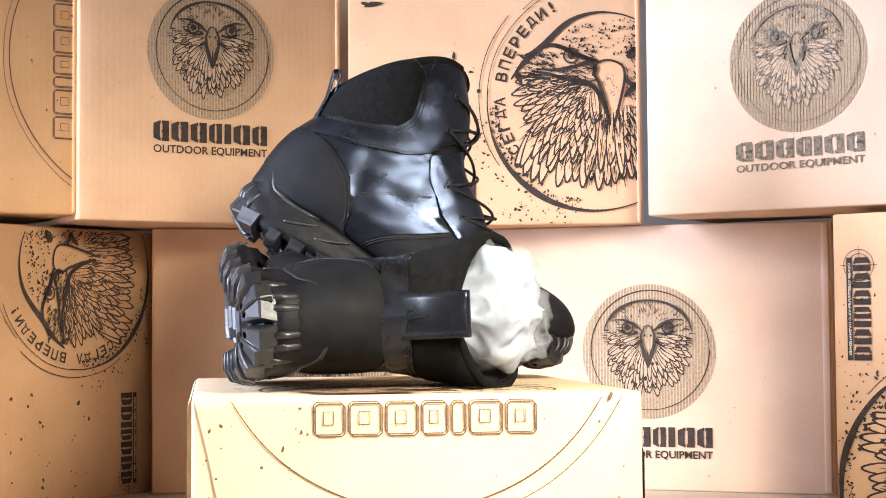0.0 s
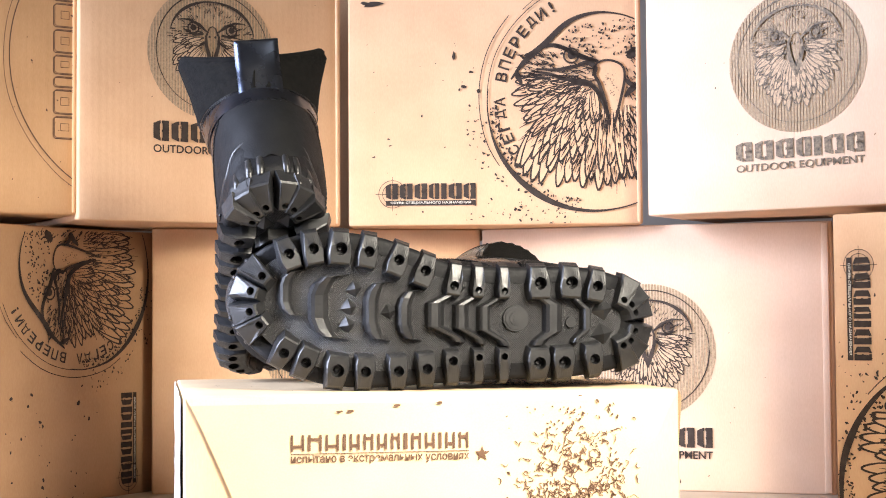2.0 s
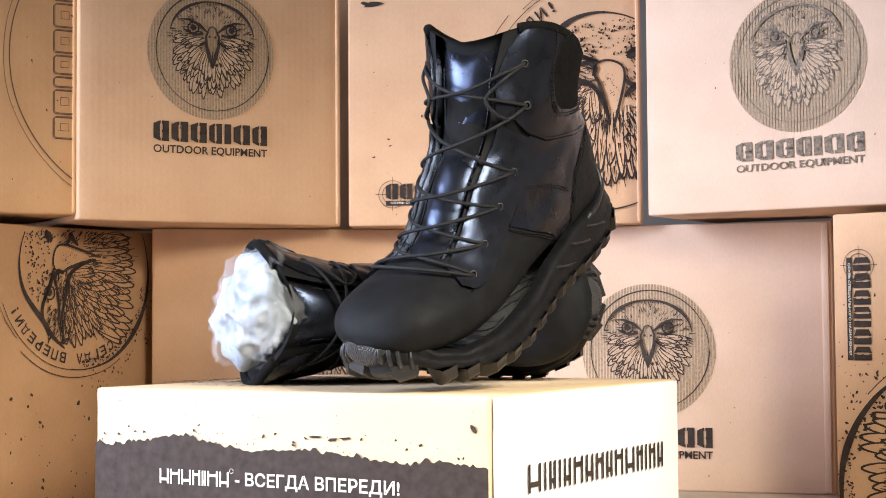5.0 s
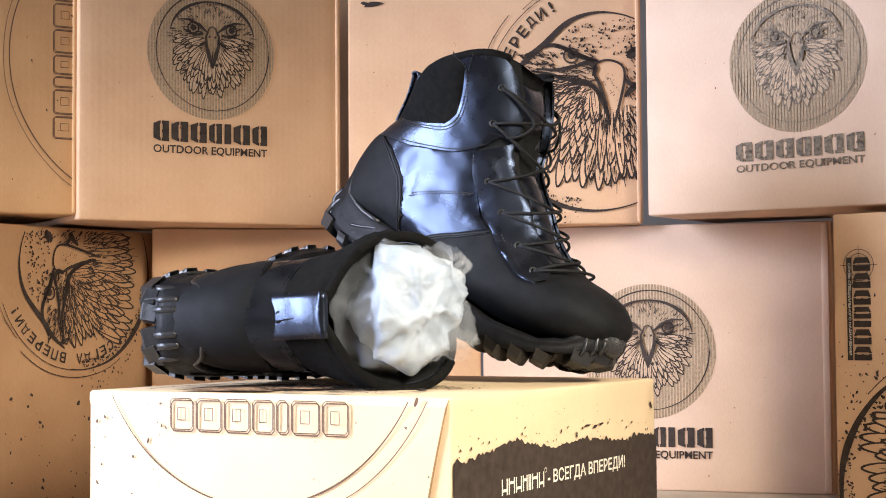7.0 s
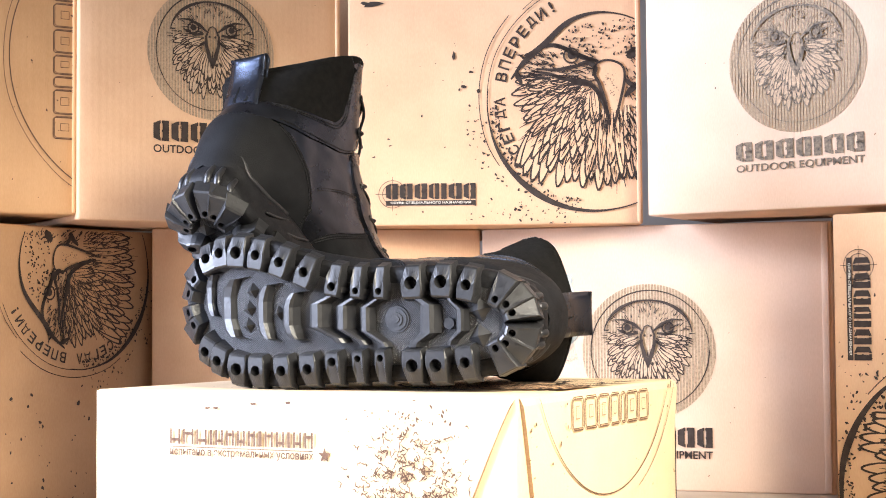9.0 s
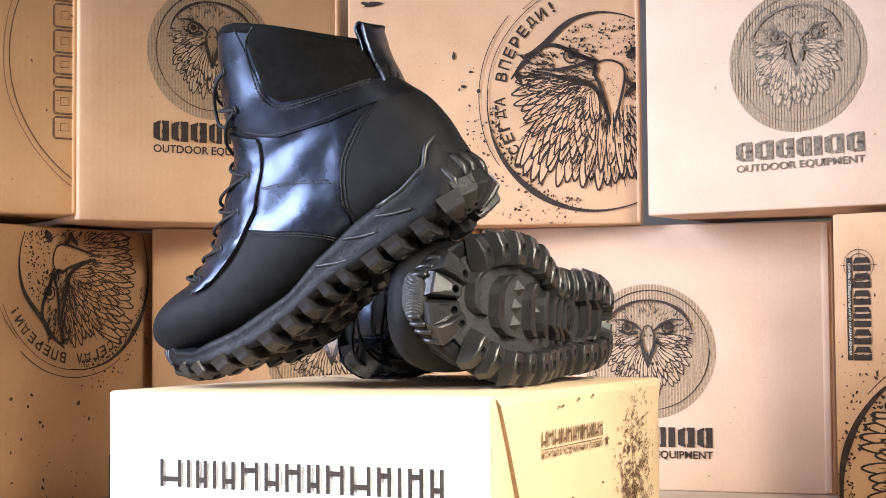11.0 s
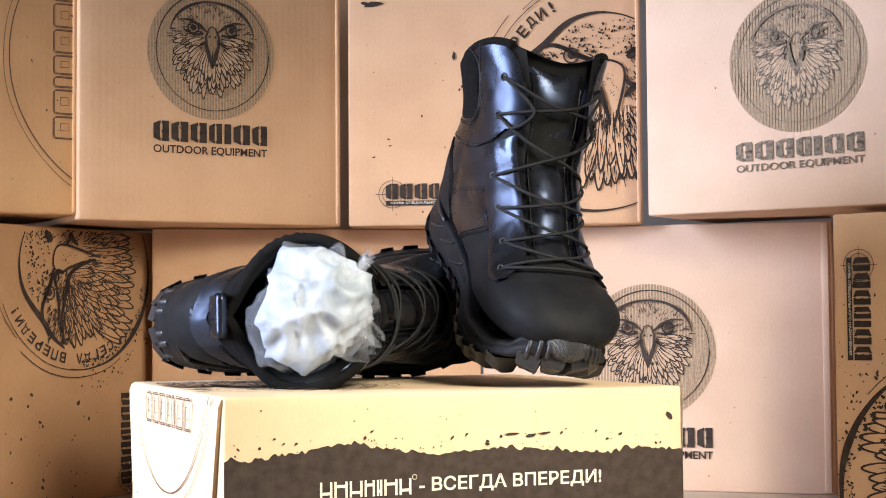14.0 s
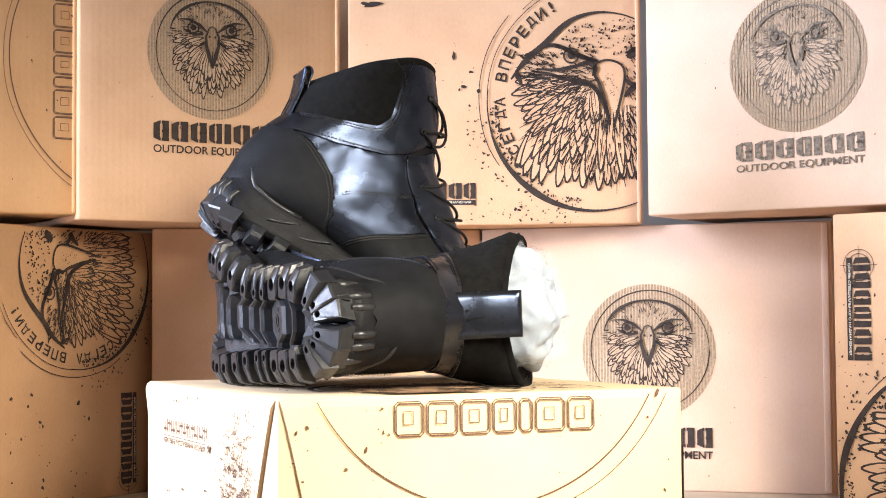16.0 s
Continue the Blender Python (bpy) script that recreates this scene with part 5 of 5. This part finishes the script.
def flap(face, w, drop, slant, name="flap"):
    """front flap of the lid: a board 2.6 mm thick, folded over the top edge, its sides slanting inwards"""
    bm = bmesh.new()
    n = 24
    t = 0.0026
    rows = []
    for i in range(n + 1):
        y = BOX_H - 0.0015 - drop * i / n
        hw = w / 2 - 0.0015 - slant * (i / n) ** 0.9
        row = []
        for j in range(17):
            x = -hw + 2 * hw * j / 16
            z = t + 0.0009 * math.sin(i / n * 3.1) + 0.0005 * noise.noise(Vector((x * 20, y * 20, w)))
            if i == 0:
                z = t * 0.35
            row.append((bm.verts.new((x, y, z)), bm.verts.new((x, y, 0.0004))))
        rows.append(row)
    for A, B in zip(rows, rows[1:]):
        for j in range(16):
            bm.faces.new((A[j][0], A[j + 1][0], B[j + 1][0], B[j][0]))
    for A, B in zip(rows, rows[1:]):
        for j in (0, 16):
            fc = bm.faces.new((A[j][0], B[j][0], B[j][1], A[j][1]))
            fc.material_index = 1
    for j in range(16):
        fc = bm.faces.new((rows[-1][j][0], rows[-1][j + 1][0], rows[-1][j + 1][1], rows[-1][j][1]))
        fc.material_index = 1
        bm.faces.new((rows[0][j][0], rows[0][j + 1][0], rows[0][j + 1][1], rows[0][j][1]))
    return part(name, bm, [M_KRAFT_LIT, M_EDGE], pedestal, "folded lid flap with slanting dark cut edges", False, FACE[face])


flap_a = flap("A", W_A, 0.118, 0.026)
flap_b = flap("B", W_B, 0.118, 0.052)

k = Ink()
marks(k, -0.0747, 0.1035, 0.153, 0.0222, SEVEN, "hollow")
k.ring(-0.002, BOX_H + 0.068, 0.1465, [0.0006, 0.0012, 0.0010, 0.0014, 0.0007], 208, 332, 100, 0.003)
k.ring(0.004, BOX_H + 0.066, 0.1530, [0.0005, 0.0008, 0.0006], 290, 334, 50, 0.006)
k.clip_x(-0.15, 0.15, 0.0, BOX_H - 0.003)
rng = random.Random(21)
spatter(k, rng, 36, -0.15, -0.07, 0.03, 0.125, 0.0004, 0.0014)
spatter(k, rng, 12, 0.05, 0.145, 0.05, 0.125, 0.0004, 0.0012)
k.blob(0.1325, 0.127, 0.0016, rng, 2.4, 1.2)
on_face(flap_a, k, M_INK_BROWN, "lettering", Matrix(), 0.0046, "brown outlined lettering and arcs on the flap")

k = Ink()
marks(k, -0.104, 0.0912, 0.1245, 0.0112, [1.35, 1.35, 1.35, 0.3, 1, 1, 1, 0.9, 0.4, 1, 1, 0.3, 1, 1], "plain")
k.poly([(-0.104, 0.0890), (0.0205, 0.0890), (0.0205, 0.0896), (-0.104, 0.0896)])
write(k, "ИСПЫТАНО В ЭКСТРЕМАЛЬНЫХ УСЛОВИЯХ".lower(), -0.104, 0.0816, 0.1250, 0.0062)
star = []
for i in range(10):
    a = math.pi / 2 + i * math.pi / 5
    r = 0.0058 if i % 2 == 0 else 0.0023
    star.append((0.0302 + r * math.cos(a), 0.0868 + r * math.sin(a)))
k.poly(star)
# ink stain like a worn print
for i in range(2600):
    x, y = rng.gauss(0.098, 0.026), rng.uniform(0.004, 0.127)
    dens = (0.127 - y) / 0.07
    trunk = abs(x - 0.097) < 0.005
    if rng.random() > min(0.95, 0.10 + dens * 0.75) * (1.0 if abs(x - 0.098) < 0.036 else 0.35) and not (trunk and rng.random() < 0.5):
        continue
    if noise.noise(Vector((x * 110, y * 110, 2))) + 0.10 * dens < 0.0 or x > 0.146 or x < 0.040:
        continue
    if dens < 0.35 or rng.random() < 0.35:
        k.blob(x, y, rng.uniform(0.0003, 0.0010), rng, rng.uniform(1, 2.6), rng.uniform(0, 3.1))
        continue
    d, pts = rng.uniform(0, 6.3), [(x, y)]
    for j in range(rng.randint(3, 6)):
        d += rng.uniform(-1.3, 1.3)
        pts.append((min(pts[-1][0] + math.cos(d) * 0.0014, 0.148), max(0.002, min(pts[-1][1] + math.sin(d) * 0.0014, 0.127))))
    k.stroke(pts, [0.0004, rng.uniform(0.0007, 0.0013), 0.0004])
for x, y in ((-0.07, 0.118), (-0.062, 0.1185), (-0.03, 0.122), (0.0, 0.123), (-0.045, 0.05), (-0.09, 0.045), (0.02, 0.055)):
    k.blob(x, y, 0.0012, rng, 2.4, 0.1)
on_face(flap_b, k, M_INK_BROWN, "lettering", Matrix(), 0.0046, "brown web address bars, small text, star and stain")

# dark torn-edged band with pale lettering
k = Ink()
edge = [(-0.1768, 0.0878), (-0.1604, 0.0872), (-0.1333, 0.0906), (-0.0864, 0.0967), (-0.0548, 0.0905), (-0.023, 0.0864), (0.0253, 0.0895), (0.0661, 0.0867), (0.1072, 0.0826), (0.1364, 0.0863), (0.150, 0.0845), (0.1768, 0.0826)]
n = 150
prev = None
for i in range(n + 1):
    x = -0.1768 + 0.3536 * i / n
    y = lerp_table(edge, x)[0] + 0.0036 * noise.noise(Vector((x * 160, 0, 1))) + 0.0022 * noise.noise(Vector((x * 420, 3, 1)))
    if prev:
        k.poly([(prev[0], 0.002), (x, 0.002), (x, y), prev])
    prev = (x, y)
spatter(k, rng, 60, -0.17, 0.165, 0.088, 0.100, 0.0004, 0.0013)
spatter(k, rng, 16, -0.17, 0.165, 0.098, 0.122, 0.0003, 0.0010)
for x, y in ((0.035, 0.0985), (0.05, 0.097), (0.062, 0.0985)):
    k.blob(x, y, 0.0011, rng, 6, 0.08)
k.blob(0.166, 0.108, 0.0018, rng, 2.0, 2.3)
on_face(pedestal, k, M_INK, "printed_band", FACE["D"], 0.0012, "dark brown printed band with a torn edge")
k = Ink()
marks(k, -0.110, 0.0592, 0.067, 0.0112, SEVEN, "plain")
k.ring(-0.0405, 0.0712, 0.0017, 0.0004, n=16)
write(k, "- ВСЕГДА ВПЕРЕДИ!", -0.037, 0.0590, 0.1440, 0.0118)
on_face(pedestal, k, M_INK_PALE, "lettering", FACE["D"], 0.0018, "pale lettering on the dark band")

# white sheet of paper taped to one side
bm = bmesh.new()
rows = []
for i in range(13):
    rows.append([bm.verts.new((-0.1545 + 0.309 * j / 24, BOX_H - 0.001 - 0.120 * i / 12, 0.0016 + 0.0010 * (noise.noise(Vector((j * 0.21, i * 0.33, 4))) + 0.4))) for j in range(25)])
for A, B in zip(rows, rows[1:]):
    for j in range(24):
        bm.faces.new((A[j], A[j + 1], B[j + 1], B[j]))
part("paper_sheet", bm, M_WHITE, pedestal, "plain white sheet of paper covering one side", True, FACE["C"])
k = Ink()
marks(k, -0.1085, 0.0612, 0.2295, 0.0200, [1.45, 0.22, 0.75, 0.22, 0.85, 1.15, 0.95, 1.0, 0.8, 1.1, 1.25, 0.85, 0.22, 0.9, 0.8], "plain")
on_face(pedestal, k, M_INK, "lettering", FACE["C"], 0.0034, "shop name as dark bars on white paper")

# the same turned bird lies on the lid
k = BIRD_R.moved(Matrix.Translation((0.177 - 0.0298, 0.0, 0)))
k.clip_x(-0.175, 0.175, -0.154, 0.154)
spatter(k, rng, 60, -0.15, 0.12, -0.15, 0.15, 0.0004, 0.0018)
on_face(pedestal, k, M_INK, "emblem", FACE["top"], 0.0012, "bird print on the lid")
def motions():
    """everything on the pedestal turns round one upright axis"""
    for ob in (pedestal, boot_a, boot_b, bag):
        walk(ob, [(0.2 * k, Matrix.Rotation(OMEGA * 0.2 * k, 4, "Z")) for k in range(81)])


motions()
